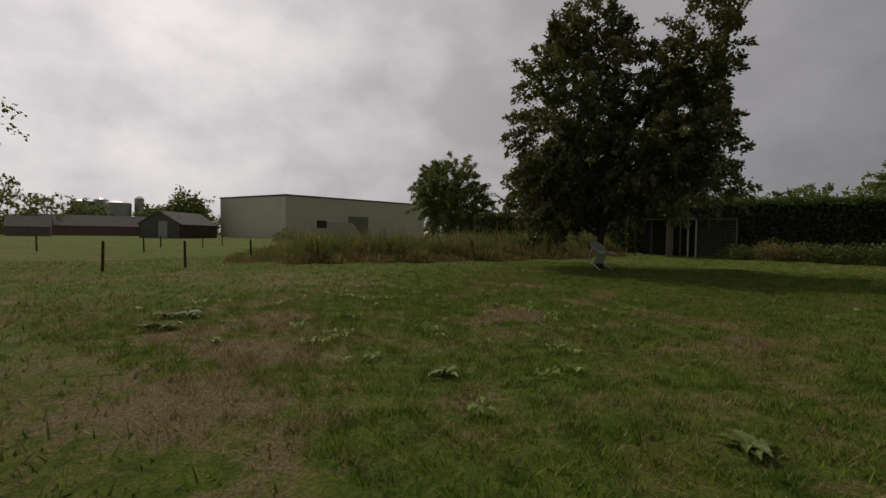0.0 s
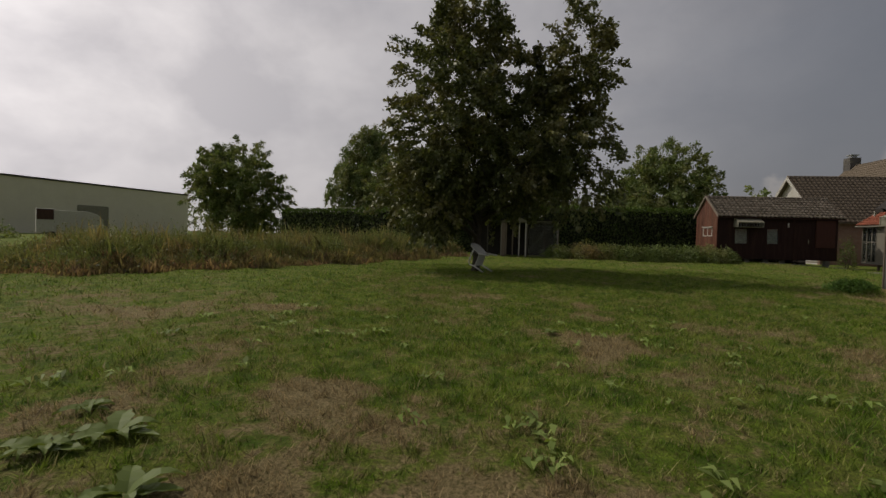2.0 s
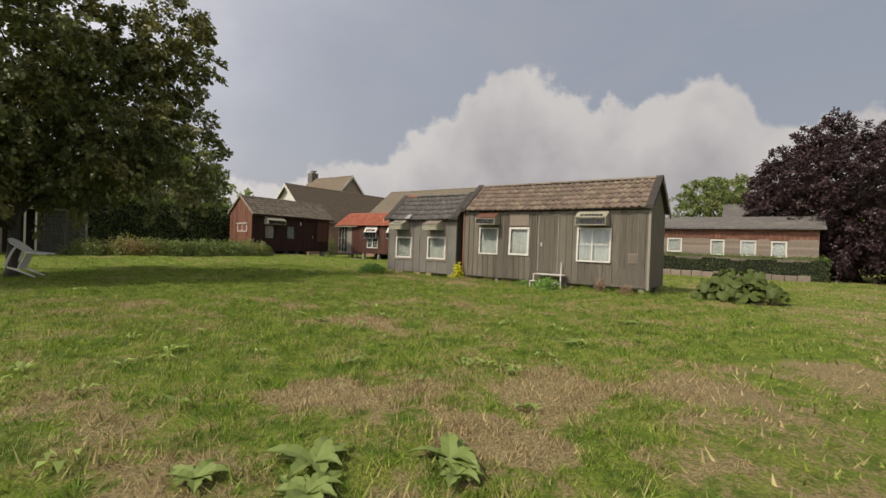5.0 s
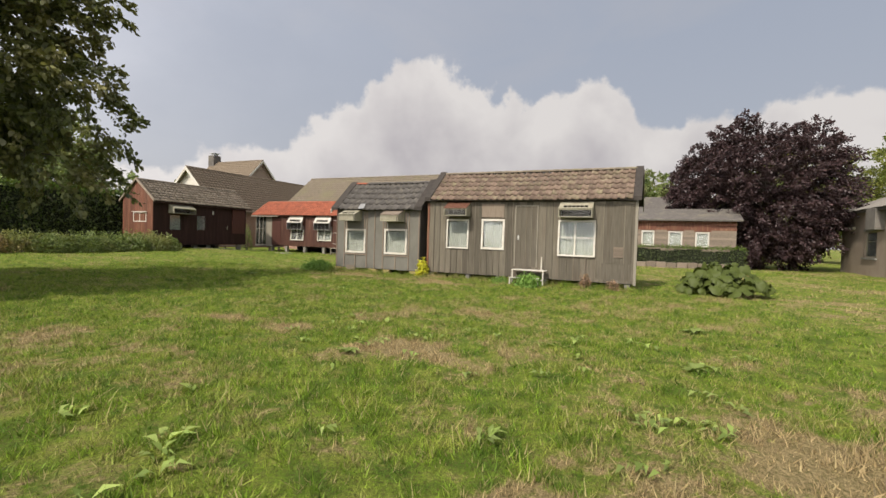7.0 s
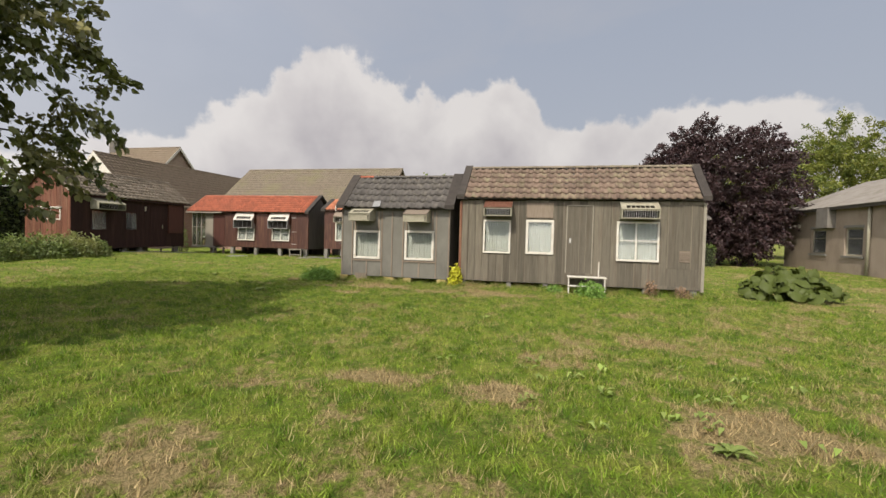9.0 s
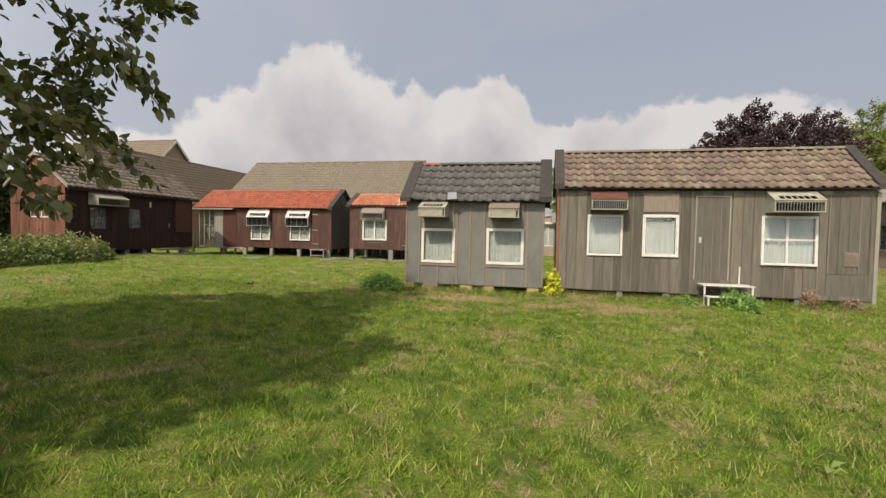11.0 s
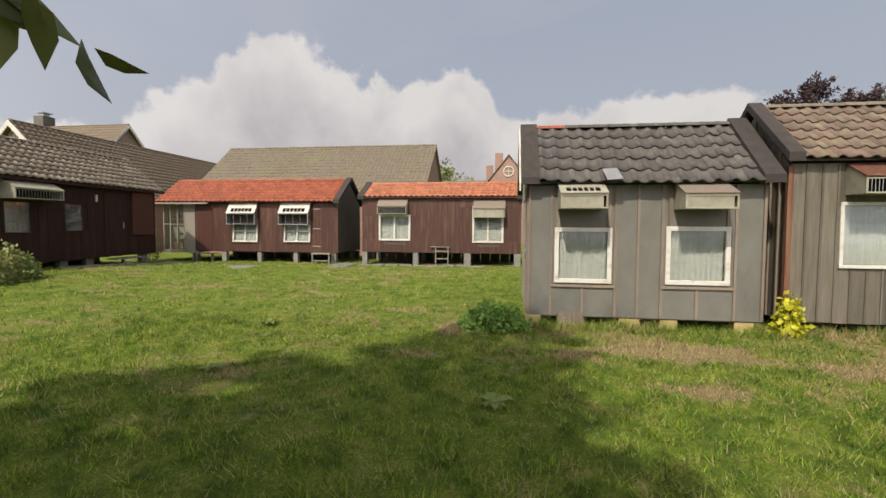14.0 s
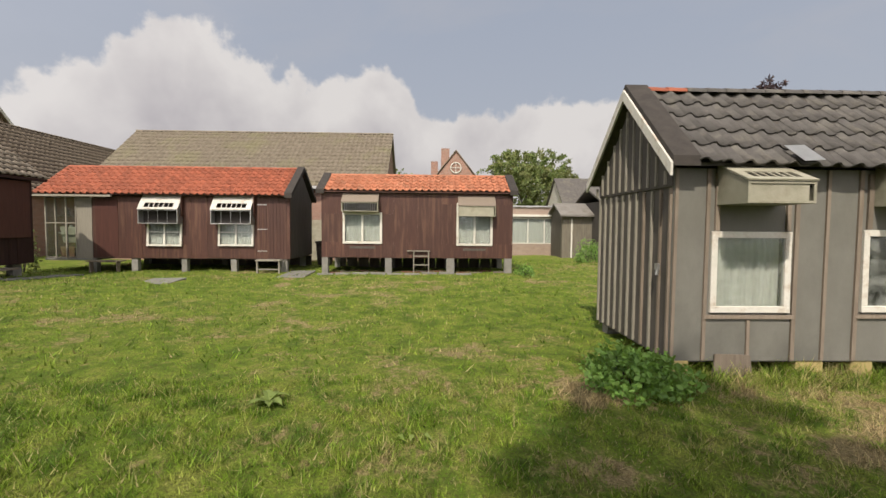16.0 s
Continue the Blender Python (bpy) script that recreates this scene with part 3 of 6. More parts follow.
# ---- windows, boxes, walls ----
def wall_front(u0, u1, z0, z1, holes, v0, v1):
    """A wall between v0 and v1 with openings (ua, za, ub, zb) right through it, as one connected skin."""
    s = Shape()
    us = sorted({u0, u1, *(h[0] for h in holes), *(h[2] for h in holes)})
    zs = sorted({z0, z1, *(h[1] for h in holes), *(h[3] for h in holes)})
    n, m = len(us), len(zs)
    for v in (v0, v1):
        s.v += [(u, v, z) for z in zs for u in us]

    def full(i, j):
        if not (0 <= i < n - 1 and 0 <= j < m - 1):
            return False
        a, b = (us[i] + us[i + 1]) / 2, (zs[j] + zs[j + 1]) / 2
        return not any(h[0] < a < h[2] and h[1] < b < h[3] for h in holes)
    k = n * m
    for j in range(m):
        for i in range(n):
            p = j * n + i
            if full(i, j):
                s.f += [(p, p + 1, p + n + 1, p + n), (k + p, k + p + n, k + p + n + 1, k + p + 1)]
            if i < n - 1 and full(i, j) != full(i, j - 1):
                s.f.append((p, p + 1, k + p + 1, k + p))
            if j < m - 1 and full(i, j) != full(i - 1, j):
                s.f.append((p, p + n, k + p + n, k + p))
    return s


def window(parent, ua, za, ub, zb, tilt=0.0, rail=0.055, mat=None, mullions=(), transoms=(), curtain=True, proud=0.05, name="window", base=None):
    """A framed pane set proud of the wall; its head may lean in (tilt in degrees). Curtain behind it."""
    mat = mat or WHITE
    m = (base or Matrix()) @ pose(ua, -proud, za, -tilt)
    w, h = ub - ua, zb - za
    win = part(name, Shape().box((0, -0.008, 0), (w, 0.05, rail)).box((0, -0.008, h - rail), (w, 0.05, h))
               .box((0, -0.005, rail), (rail, 0.05, h - rail)).box((w - rail, -0.005, rail), (w, 0.05, h - rail)), mat, parent, bevel=0.004, at=m)
    bars = Shape()
    for f in mullions:
        bars.box((w * f - rail * 0.42, 0.0, rail), (w * f + rail * 0.42, 0.042, h - rail))
    for f in transoms:
        bars.box((rail, 0.001, h * f - 0.016), (w - rail, 0.041, h * f + 0.016))
    if bars.v:
        part("glazing_bar", bars, mat, win)
    g = part("pane", Shape().box((rail, 0.02, rail), (w - rail, 0.025, h - rail)), GLASS, win)
    g.visible_shadow = False
    if curtain:
        s = Shape()
        n = 36
        for i in range(n + 1):
            x, y = rail + (w - 2 * rail) * i / n, 0.10 + 0.016 * math.sin(i * 1.75) + 0.008 * math.sin(i * 0.7)
            s.v += [(x, y, rail * 0.5), (x, y, h - rail * 0.5)]
        s.f += [(2 * i, 2 * i + 2, 2 * i + 3, 2 * i + 1) for i in range(n)]
        part("curtain", s, CURTAIN, win, "gathered grey-white net curtain", smooth=True)
    return win


def flight_box(parent, ua, za, ub, zb, d=0.34, mat=None, lid=None, slats=5, style="panel", tilt=0.0, bars=15):
    """The pigeon trap over a window: a box on the wall with a sloping slatted lid and a framed front."""
    mat = mat or CREAM
    w, h = ub - ua, zb - za
    hf = h * 0.5
    bx = part("flight_box", Shape().prism([(0, 0, 0), (0, -d, 0), (0, -d, hf), (0, 0, h)], (0.02, 0, 0)).prism([(w - 0.02, 0, 0), (w - 0.02, -d, 0), (w - 0.02, -d, hf), (w - 0.02, 0, h)], (0.02, 0, 0))
              .box((0.02, -d, 0), (w - 0.02, 0, 0.02)), mat, parent, "cream painted pigeon trap box", at=pose(ua, 0, za, tilt))
    r = 0.028
    part("front_frame", Shape().box((-0.004, -d - 0.018, 0), (w + 0.004, -d, r)).box((-0.004, -d - 0.018, hf - r), (w + 0.004, -d, hf))
         .box((-0.004, -d - 0.018, r), (r, -d, hf - r)).box((w - r, -d - 0.018, r), (w + 0.004, -d, hf - r)), mat, bx, bevel=0.003)
    if style == "panel":
        part("front_panel", Shape().box((r, -d - 0.004, r), (w - r * 2.4, -d + 0.006, hf - r)), mat, bx)
    else:
        s = Shape()
        for i in range(1, bars + 1):
            x = r + (w - 2 * r) * i / (bars + 1)
            s.box((x - 0.004, -d - 0.010, r), (x + 0.004, -d - 0.002, hf - r))
        part("front_bars", s, METAL if style == "bars" else mat, bx)
        # near-black sheet added as the shade behind the bars
        part("box_back", Shape().box((0.02, -0.06, 0.02), (w - 0.02, -0.045, h - 0.08)), DARK, bx)
    # sloping lid: frame with slots
    k = math.hypot(d + 0.03, h - hf)
    ang = math.degrees(math.atan2(h - hf, d + 0.03))
    m = pose(0, -d - 0.03, hf + 0.004, ang)
    q0, q1 = k * 0.14, k * 0.46
    s = Shape().box((-0.012, 0, 0), (w + 0.012, q0, 0.018)).box((-0.012, q1, 0), (w + 0.012, k, 0.018))
    s.box((-0.012, q0, 0), (w * 0.13, q1, 0.018)).box((w * 0.87, q0, 0), (w + 0.012, q1, 0.018))
    if slats:
        for i in range(1, slats):
            x = w * 0.13 + w * 0.74 * i / slats
            s.box((x - 0.012, q0, 0.002), (x + 0.012, q1, 0.016))
        # near-black plate added so the lid slots look shaded inside
        part("inner_tray", Shape().box((0.025, -d + 0.02, hf - 0.06), (w - 0.025, -0.02, hf - 0.03)), DARK, bx)
    else:
        s.box((w * 0.13, q0, 0), (w * 0.87, q1, 0.018))
    part("lid", s, lid or mat, bx, at=m)
    return bx


def battens(parent, us, z0, z1, mat, rng, w=0.035, d=0.022, v=0.0, name="batten"):
    for u in us:
        a = w * rng.uniform(0.8, 1.25) / 2
        j = rng.uniform(-0.006, 0.006)
        part(name, Shape().solid([(u - a, v - d, z0), (u + a, v - d, z0), (u + a, v, z0), (u - a, v, z0), (u - a + j, v - d, z1), (u + a + j, v - d, z1), (u + a + j, v, z1), (u - a + j, v, z1)]), mat, parent)


def planks(parent, u0, u1, z0, z1, step, mat, rng, holes=(), v=0.0, d=0.02, gap=0.006):
    """Upright boards with open joints; a board over an opening is cut round it."""
    n = max(1, round((u1 - u0) / step))
    w = (u1 - u0) / n
    for i in range(n):
        a, b = u0 + i * w + gap / 2, u0 + (i + 1) * w - gap / 2
        segs = [(z0 + rng.uniform(-0.012, 0.006), z1)]
        for h in holes:
            if h[0] < b - 0.01 and h[2] > a + 0.01:
                segs = [q for s0, s1 in segs for q in ((s0, min(s1, h[1])), (max(s0, h[3]), s1)) if q[1] - q[0] > 0.02]
        dd = d + rng.uniform(-0.004, 0.004)
        for s0, s1 in segs:
            part("plank", Shape().box((a, v - dd, s0), (b, v + 0.001, s1)), mat, parent)


def shell(body, L, D, z0, ze, zr, vr, holes, mat, side, th=0.07):
    """Walls of a loft: the front with its openings, the back, two gables, a floor."""
    part("front_wall", wall_front(0, L, z0, ze, holes, 0.0, th), mat, body)
    part("back_wall", Shape().box((0, D - th, z0), (L, D, ze)), side, body)
    for u in (0.0, L - th):
        part("gable_wall", Shape().prism([(u, th, z0), (u, D - th, z0), (u, D - th, ze), (u, vr, zr - 0.03), (u, th, ze)], (th, 0, 0)), side, body)
    part("floor_beam", Shape().box((0.02, 0.02, z0 - 0.02), (L - 0.02, D - 0.02, z0 + 0.05)), DARK_BOARD, body)
    # near-black sheet stands in for the unlit room behind the windows
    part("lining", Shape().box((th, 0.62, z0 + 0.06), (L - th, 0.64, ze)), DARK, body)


def roof_deck(body, L, D, ze, zr, vr, over, mat, lo=-0.10, hi=0.10, ends=0.0, drop=0.0):
    """The boarding beneath the tiles, on both slopes."""
    t = 0.035
    sf = (zr - ze) / (vr + over)
    for v0, v1 in ((-over, vr), (D + over, vr)):
        part("roof_deck", Shape().prism([(lo, v0, ze - t), (lo, v0, ze), (lo, v1, zr), (lo, v1, zr - t)], (L + hi - lo, 0, 0)), mat, body)


def verge(body, u0, u1, pts, mat, lift=0.06, th=0.05, name="verge_board"):
    """A capping board along the roof's edge, over both slopes: pts are (v, z) of eave, ridge and far eave."""
    for (a, b) in zip(pts, pts[1:]):
        part(name, Shape().prism([(u0, a[0], a[1] - th), (u0, a[0], a[1] + lift), (u0, b[0], b[1] + lift), (u0, b[0], b[1] - th)], (u1 - u0, 0, 0)), mat, body, bevel=0.006)


def shade_boards(body, L, D, z1):
    """Added dark boards that close the space beneath a raised loft at its back, to keep it dark."""
    n = max(4, int(L / 0.45))
    for i in range(n):
        a, b = L * i / n + 0.01, L * (i + 1) / n - 0.01
        part("skirt_board", Shape().box((a, D - 0.06, -0.05), (b, D - 0.035, z1 - 0.03 - 0.015 * (i % 3))), DARK_BOARD, body)


def piers(body, spots, z1, mat, rng, w=0.16, d=0.2):
    inv = body.matrix_basis
    for u, v in spots:
        g = inv @ Vector((u, v, 0))
        zz = hz(g.x, g.y) - 0.05
        a = w * rng.uniform(0.85, 1.15) / 2
        part("pier", Shape().box((u - a, v, zz), (u + a, v + d, z1)), mat, body, bevel=0.008)


# ---- the lofts ----
RND = random.Random(7)
LOFTS = "pigeon lofts round the lawn"


def grey_loft():
    L, D, z0, ze, zr, vr = 7.2, 2.5, 0.18, 2.84, 3.95, 1.22
    b = thing("pigeon_loft", pose(7.25, 11.52, 0, 0, 0, -90), "long grey board-and-batten pigeon loft with brown tiled roof on low piers", "pigeon loft", LOFTS)
    wins = [(0.74, 1.08, 1.62, 2.15), (2.10, 1.09, 2.96, 2.17), (4.81, 0.97, 6.01, 2.17)]
    holes = [(a + 0.06, c + 0.06, e - 0.06, f - 0.06) for a, c, e, f in wins]
    shell(b, L, D, z0, ze - 0.06, zr - 0.1, vr, holes, GREY_BOARD, GREY_BOARD)
    door, hatch = (3.36, 0.55, 4.10, 2.62), (6.22, 0.27, 7.10, 2.68)
    planks(b, 0.0, L, z0, ze - 0.06, 0.232, GREY_BOARD, RND, holes + [door, hatch, (2.1, 2.2, 2.96, 2.72)], d=0.018)
    us = [0.232 * i for i in range(0, 32)]
    keep = [u for u in us if not any(h[0] - 0.03 < u < h[2] + 0.03 for h in wins + [door, hatch])]
    battens(b, keep, z0, ze - 0.08, GREY_BOARD, RND, 0.03, 0.034)
    for h in wins:
        battens(b, [u for u in us if h[0] - 0.03 < u < h[2] + 0.03], z0, h[1] - 0.03, GREY_BOARD, RND, 0.03, 0.034)
    d = part("door", Shape().box((door[0], -0.012, door[1]), (door[2], 0.0, door[3])), GREY_BOARD, b, "weathered grey plank door")
    for i in range(1, 4):
        u = door[0] + (door[2] - door[0]) * i / 4
        part("batten", Shape().box((u - 0.012, -0.024, door[1]), (u + 0.012, -0.012, door[3])), GREY_BOARD, d)
    part("door_frame", Shape().box((door[0] - 0.03, -0.03, door[1]), (door[0], 0, door[3] + 0.03)).box((door[2], -0.03, door[1]), (door[2] + 0.03, 0, door[3] + 0.03)).box((door[0], -0.03, door[3]), (door[2], 0, door[3] + 0.03)), PALE_WOOD, d)
    part("knob", Shape().tube([(door[0] + 0.1, -0.012, 1.55), (door[0] + 0.1, -0.05, 1.55)], [0.022, 0.018], 10), WHITE, d, "pale door knob")
    part("letter_plate", Shape().box((door[0] + 0.07, -0.016, 1.47), (door[0] + 0.13, -0.012, 1.62)), METAL, d)
    h = part("hatch_door", Shape().box((hatch[0], -0.012, 0.80), (hatch[2], 0.0, hatch[3])), GREY_BOARD, b, "grey plank door with a vent grille")
    for i in range(0, 5):
        u = hatch[0] + 0.02 + (hatch[2] - hatch[0] - 0.04) * i / 4
        part("batten", Shape().box((u - 0.014, -0.026, 0.80), (u + 0.014, -0.012, hatch[3])), GREY_BOARD, h)
    part("panel", Shape().box((hatch[0], -0.014, hatch[1]), (hatch[2], 0, 0.79)), GREY_BOARD, h)
    v = part("vent_grille", Shape().box((6.56, -0.03, 0.99), (6.86, -0.014, 1.33)), BATTEN, h, "slatted brown vent grille")
    for i in range(7):
        part("slat", Shape().box((6.58, -0.042, 1.01 + 0.045 * i), (6.84, -0.03, 1.035 + 0.045 * i)), BATTEN, v)
    part("corner_post", Shape().box((-0.05, -0.035, z0), (0.03, 0.05, ze - 0.1)), RED_BOARD, b, "bare red-brown corner post")
    part("corner_post", Shape().box((L - 0.03, -0.035, z0 - 0.05), (L + 0.05, 0.05, ze - 0.1)), PALE_WOOD, b)
    window(b, *wins[0], tilt=1.0)
    window(b, *wins[1], tilt=2.0, rail=0.075)
    window(b, *wins[2], tilt=2.0, rail=0.06, mullions=(0.46,), transoms=(0.52,), proud=0.07)
    part("window_strut", Shape().tube([(5.72, -0.1, 0.98), (5.72, -0.12, 0.02)], [0.014, 0.014], 6), BATTEN, b)
    flight_box(b, 0.80, 2.26, 1.66, 2.76, 0.44, lid=RED_BOARD, slats=0, style="bars")
    flight_box(b, 4.88, 2.24, 5.92, 2.76, 0.46, CREAM, slats=6, style="bars")
    part("blank_panel", Shape().box((2.11, -0.035, 2.23), (2.93, 0.0, 2.70)), BATTEN, b, "bare brown board panel", bevel=0.004)
    roof_deck(b, L, D, ze, zr, vr, 0.13, DARK_BOARD)
    tiled_slope(b, 0.10, L - 0.12, (-0.17, ze - 0.02), (vr, zr), 30, 6, TILE_BROWN, RND, 0.05, sag=0.03)
    ridge_tiles(b, 0.05, L - 0.05, vr, zr + 0.05, 20, [TILE_HALL], 0.09)
    pts = [(-0.18, ze + 0.02), (vr, zr + 0.05), (D + 0.18, ze + 0.02)]
    verge(b, -0.13, 0.12, pts, DARK_FELT, 0.09, 0.06)
    verge(b, L - 0.10, L + 0.14, pts, DARK_FELT, 0.07, 0.06)
    part("barge_board", Shape().prism([(L + 0.14, vr, zr), (L + 0.14, vr, zr - 0.2), (L + 0.14, D + 0.2, ze - 0.22), (L + 0.14, D + 0.2, ze)], (0.03, 0, 0)), PALE_WOOD, b)
    for k in range(1, 9):
        v = D * k / 9
        part("batten", Shape().box((-0.03, v - 0.02, z0), (0.0, v + 0.02, ze + (zr - ze) * (1 - abs(v - vr) / 1.3) - 0.12)), BATTEN, b)
    piers(b, [(u, 0.02) for u in (0.1, 1.6, 2.75, 4.4, 5.7, 7.0)], z0, CONCRETE, RND)
    piers(b, [(u, D - 0.3) for u in (0.1, 2.4, 4.8, 7.0)], z0, CONCRETE, RND)


def small_grey_loft():
    L, D, z0, ze, zr, vr = 3.87, 2.35, 0.15, 2.50, 3.64, 1.15
    b = thing("pigeon_loft", pose(7.2, 15.75, 0, 0, 0, -90), "small grey felt-clad pigeon loft with sagging dark tiled roof", "pigeon loft", LOFTS)
    wins = [(0.46, 0.74, 1.43, 1.71), (2.31, 0.75, 3.33, 1.74)]
    holes = [(a + 0.06, c + 0.06, e - 0.06, f - 0.06) for a, c, e, f in wins]
    shell(b, L, D, z0, ze - 0.05, zr - 0.1, vr, holes, GREY_FELT, DARK_BOARD)
    us = [0.02, 0.40, 0.47 + 1.02, 1.86, 2.25, 3.41, L - 0.03]
    battens(b, us, z0 + 0.01, ze - 0.06, BATTEN, RND, 0.045, 0.026)
    for a, c, e, f in wins:
        battens(b, [(a + e) / 2], z0 + 0.01, c - 0.09, BATTEN, RND, 0.04, 0.024)
        part("sill_batten", Shape().box((a - 0.06, -0.032, c - 0.075), (e + 0.06, 0, c - 0.03)), BATTEN, b)
        battens(b, [a + 0.06, e - 0.05], f + 0.01, ze - 0.1, BATTEN, RND, 0.05, 0.03)
        window(b, a, c, e, f, tilt=0.6, rail=0.075, proud=0.03)
    flight_box(b, 0.50, 2.02, 1.24, 2.49, 0.54, slats=6)
    flight_box(b, 2.42, 2.02, 3.20, 2.48, 0.52, lid=BATTEN, slats=0)
    part("lead_flap", Shape().solid([(1.26, -0.36, 2.50), (1.52, -0.33, 2.52), (1.46, -0.10, 2.72), (1.22, -0.10, 2.71), (1.26, -0.36, 2.505), (1.52, -0.33, 2.525), (1.46, -0.10, 2.725), (1.22, -0.10, 2.715)]), METAL, b, "bent grey metal flashing")
    roof_deck(b, L, D, ze, zr, vr, 0.14, DARK_BOARD)
    tiled_slope(b, 0.16, L - 0.16, (-0.20, ze - 0.03), (vr, zr), 14, 5, TILE_DARK, RND, 0.055, sag=0.04)
    ridge_tiles(b, 0.16, L - 0.1, vr, zr + 0.05, 13, [TILE_ORANGE, TILE_ORANGE, TILE_DARK], 0.085)
    pts = [(-0.22, ze), (vr, zr + 0.06), (D + 0.22, ze)]
    verge(b, -0.14, 0.18, pts, DARK_FELT, 0.07, 0.05)
    verge(b, L - 0.16, L + 0.16, pts, DARK_FELT, 0.09, 0.05)
    for a, c in zip(pts, pts[1:]):
        part("barge_board", Shape().prism([(-0.17, a[0], a[1] - 0.16), (-0.17, a[0], a[1] - 0.01), (-0.17, c[0], c[1] - 0.01), (-0.17, c[0], c[1] - 0.16)], (0.028, 0, 0)), WHITE, b, "pale painted barge board")
    for k in range(0, 11):
        v = 0.05 + (D - 0.1) * k / 10
        top = ze + (zr - ze) * (1 - abs(v - vr) / 1.25) - 0.14
        part("batten", Shape().box((-0.03, v - 0.019, z0 + 0.02), (0.0, v + 0.019, min(top, 2.22))), BATTEN if k in (0, 1, 3) else PALE_WOOD, b)
        if top > 2.4:
            part("batten", Shape().box((-0.05, v + 0.08, 2.27), (-0.02, v + 0.115, top - 0.06)), PALE_WOOD, b)
    part("gable_panel", Shape().prism([(-0.025, 0.02, 2.24), (-0.025, D - 0.02, 2.24), (-0.025, D - 0.02, 2.42), (-0.025, vr, zr - 0.1), (-0.025, 0.02, 2.42)], (0.024, 0, 0)), DARK_BOARD, b)
    part("hasp", Shape().box((-0.06, 0.22, 1.22), (-0.03, 0.30, 1.30)).tube([(-0.05, 0.24, 1.24), (-0.06, 0.24, 1.16)], [0.02, 0.02], 8), METAL, b, "rusty hasp and padlock")
    piers(b, [(0.1, 0.0), (1.75, 0.02), (2.4, 0.02), (3.6, 0.02)], z0, YELLOW_WOOD, RND, 0.3, 0.22)
    piers(b, [(0.2, D - 0.3), (3.6, D - 0.3)], z0, CONCRETE, RND, 0.3, 0.22)
    part("base_panel", Shape().solid([(0.52, -0.05, -0.05), (1.0, -0.06, -0.05), (1.0, -0.02, -0.05), (0.52, -0.02, -0.05), (0.54, -0.04, 0.24), (0.96, -0.05, 0.23), (0.96, -0.02, 0.23), (0.54, -0.02, 0.24)]), BATTEN, b, "rusty brown sheet leaning at the base")


def brown_loft():
    L, D, z0, ze, zr, vr = 7.05, 2.6, 0.56, 3.12, 4.38, 1.35
    b = thing("pigeon_loft", pose(9.05, 30.42, 0, 0, 0, 3), "dark red-brown wooden pigeon loft with grey tiled roof on concrete piers", "pigeon loft", LOFTS)
    wins = [(1.0, 1.40, 1.85, 2.40), (2.9, 1.43, 3.65, 2.42)]
    holes = [(a + 0.05, c + 0.05, e - 0.05, f - 0.05) for a, c, e, f in wins]
    # the front's shade is in its board colour; the lit gables stay red-brown
    shell(b, L, D, z0, ze - 0.06, zr - 0.1, vr, holes, SHADED_BROWN, RED_BOARD)
    planks(b, 0, L, z0 - 0.04, ze - 0.06, 0.30, SHADED_BROWN, RND, holes, d=0.016, gap=0.004)
    for a, c, e, f in wins:
        window(b, a, c, e, f, rail=0.05, mat=SHADED_BROWN, proud=0.035, tilt=1.5)
    flight_box(b, 0.95, 2.44, 2.45, 3.02, 0.5, CREAM, slats=0, style="bars")
    part("vent_panel", Shape().box((2.9, -0.04, 2.5), (3.7, -0.016, 2.95)), SHADED_BROWN, b)
    part("door", Shape().box((4.5, -0.034, z0 + 0.04), (5.45, -0.016, 2.88)), SHADED_BROWN, b, "brown plank door, darkened as if in shade")
    part("door_handle", Shape().box((5.33, -0.06, 1.55), (5.36, -0.034, 1.78)), CREAM, b)
    part("shutter", Shape().box((5.75, -0.10, 1.30), (6.85, -0.07, 2.95)).box((5.75, -0.07, 1.3), (5.8, -0.016, 2.95)), MAROON, b, "maroon board shutter", bevel=0.004)
    part("lamp_bracket", Shape().box((4.12, -0.07, 2.5), (4.18, -0.016, 2.75)), WHITE, b)
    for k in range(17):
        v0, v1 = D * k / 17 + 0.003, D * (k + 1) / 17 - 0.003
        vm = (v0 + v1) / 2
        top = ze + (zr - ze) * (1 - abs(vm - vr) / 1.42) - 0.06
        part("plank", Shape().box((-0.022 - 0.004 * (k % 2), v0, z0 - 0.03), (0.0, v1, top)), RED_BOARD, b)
    window(b, 0, 1.86, 1.12, 2.42, rail=0.05, mullions=(0.5,), proud=0.04, base=pose(0, 1.65, 0, 0, 0, -90))
    part("window_hood", Shape().box((-0.10, 0.46, 2.42), (-0.02, 1.72, 2.47)), WHITE, b)
    roof_deck(b, L, D, ze, zr, vr, 0.2, SHADED_BROWN, -0.08, 0.25)
    tiled_slope(b, -0.08, L + 0.28, (-0.24, ze - 0.05), (vr, zr), 30, 8, TILE_GREY, RND, 0.05)
    ridge_tiles(b, -0.12, L + 0.25, vr, zr + 0.05, 20, [TILE_GREY], 0.09)
    pts = [(-0.24, ze), (vr, zr + 0.05), (D + 0.2, ze)]
    verge(b, -0.14, -0.06, pts, TILE_GREY, 0.05, 0.08)
    part("gutter", Shape().box((-0.1, -0.26, ze - 0.13), (L + 0.28, -0.20, ze - 0.05)), SHADED_BROWN, b)
    piers(b, [(u, 0.12) for u in (0.2, 1.9, 3.0, 4.0, 6.6)], z0, CONCRETE, RND, 0.28)
    piers(b, [(u, D - 0.3) for u in (0.3, 3.4, 6.6)], z0, CONCRETE, RND, 0.34)
    shade_boards(b, L, D, z0)
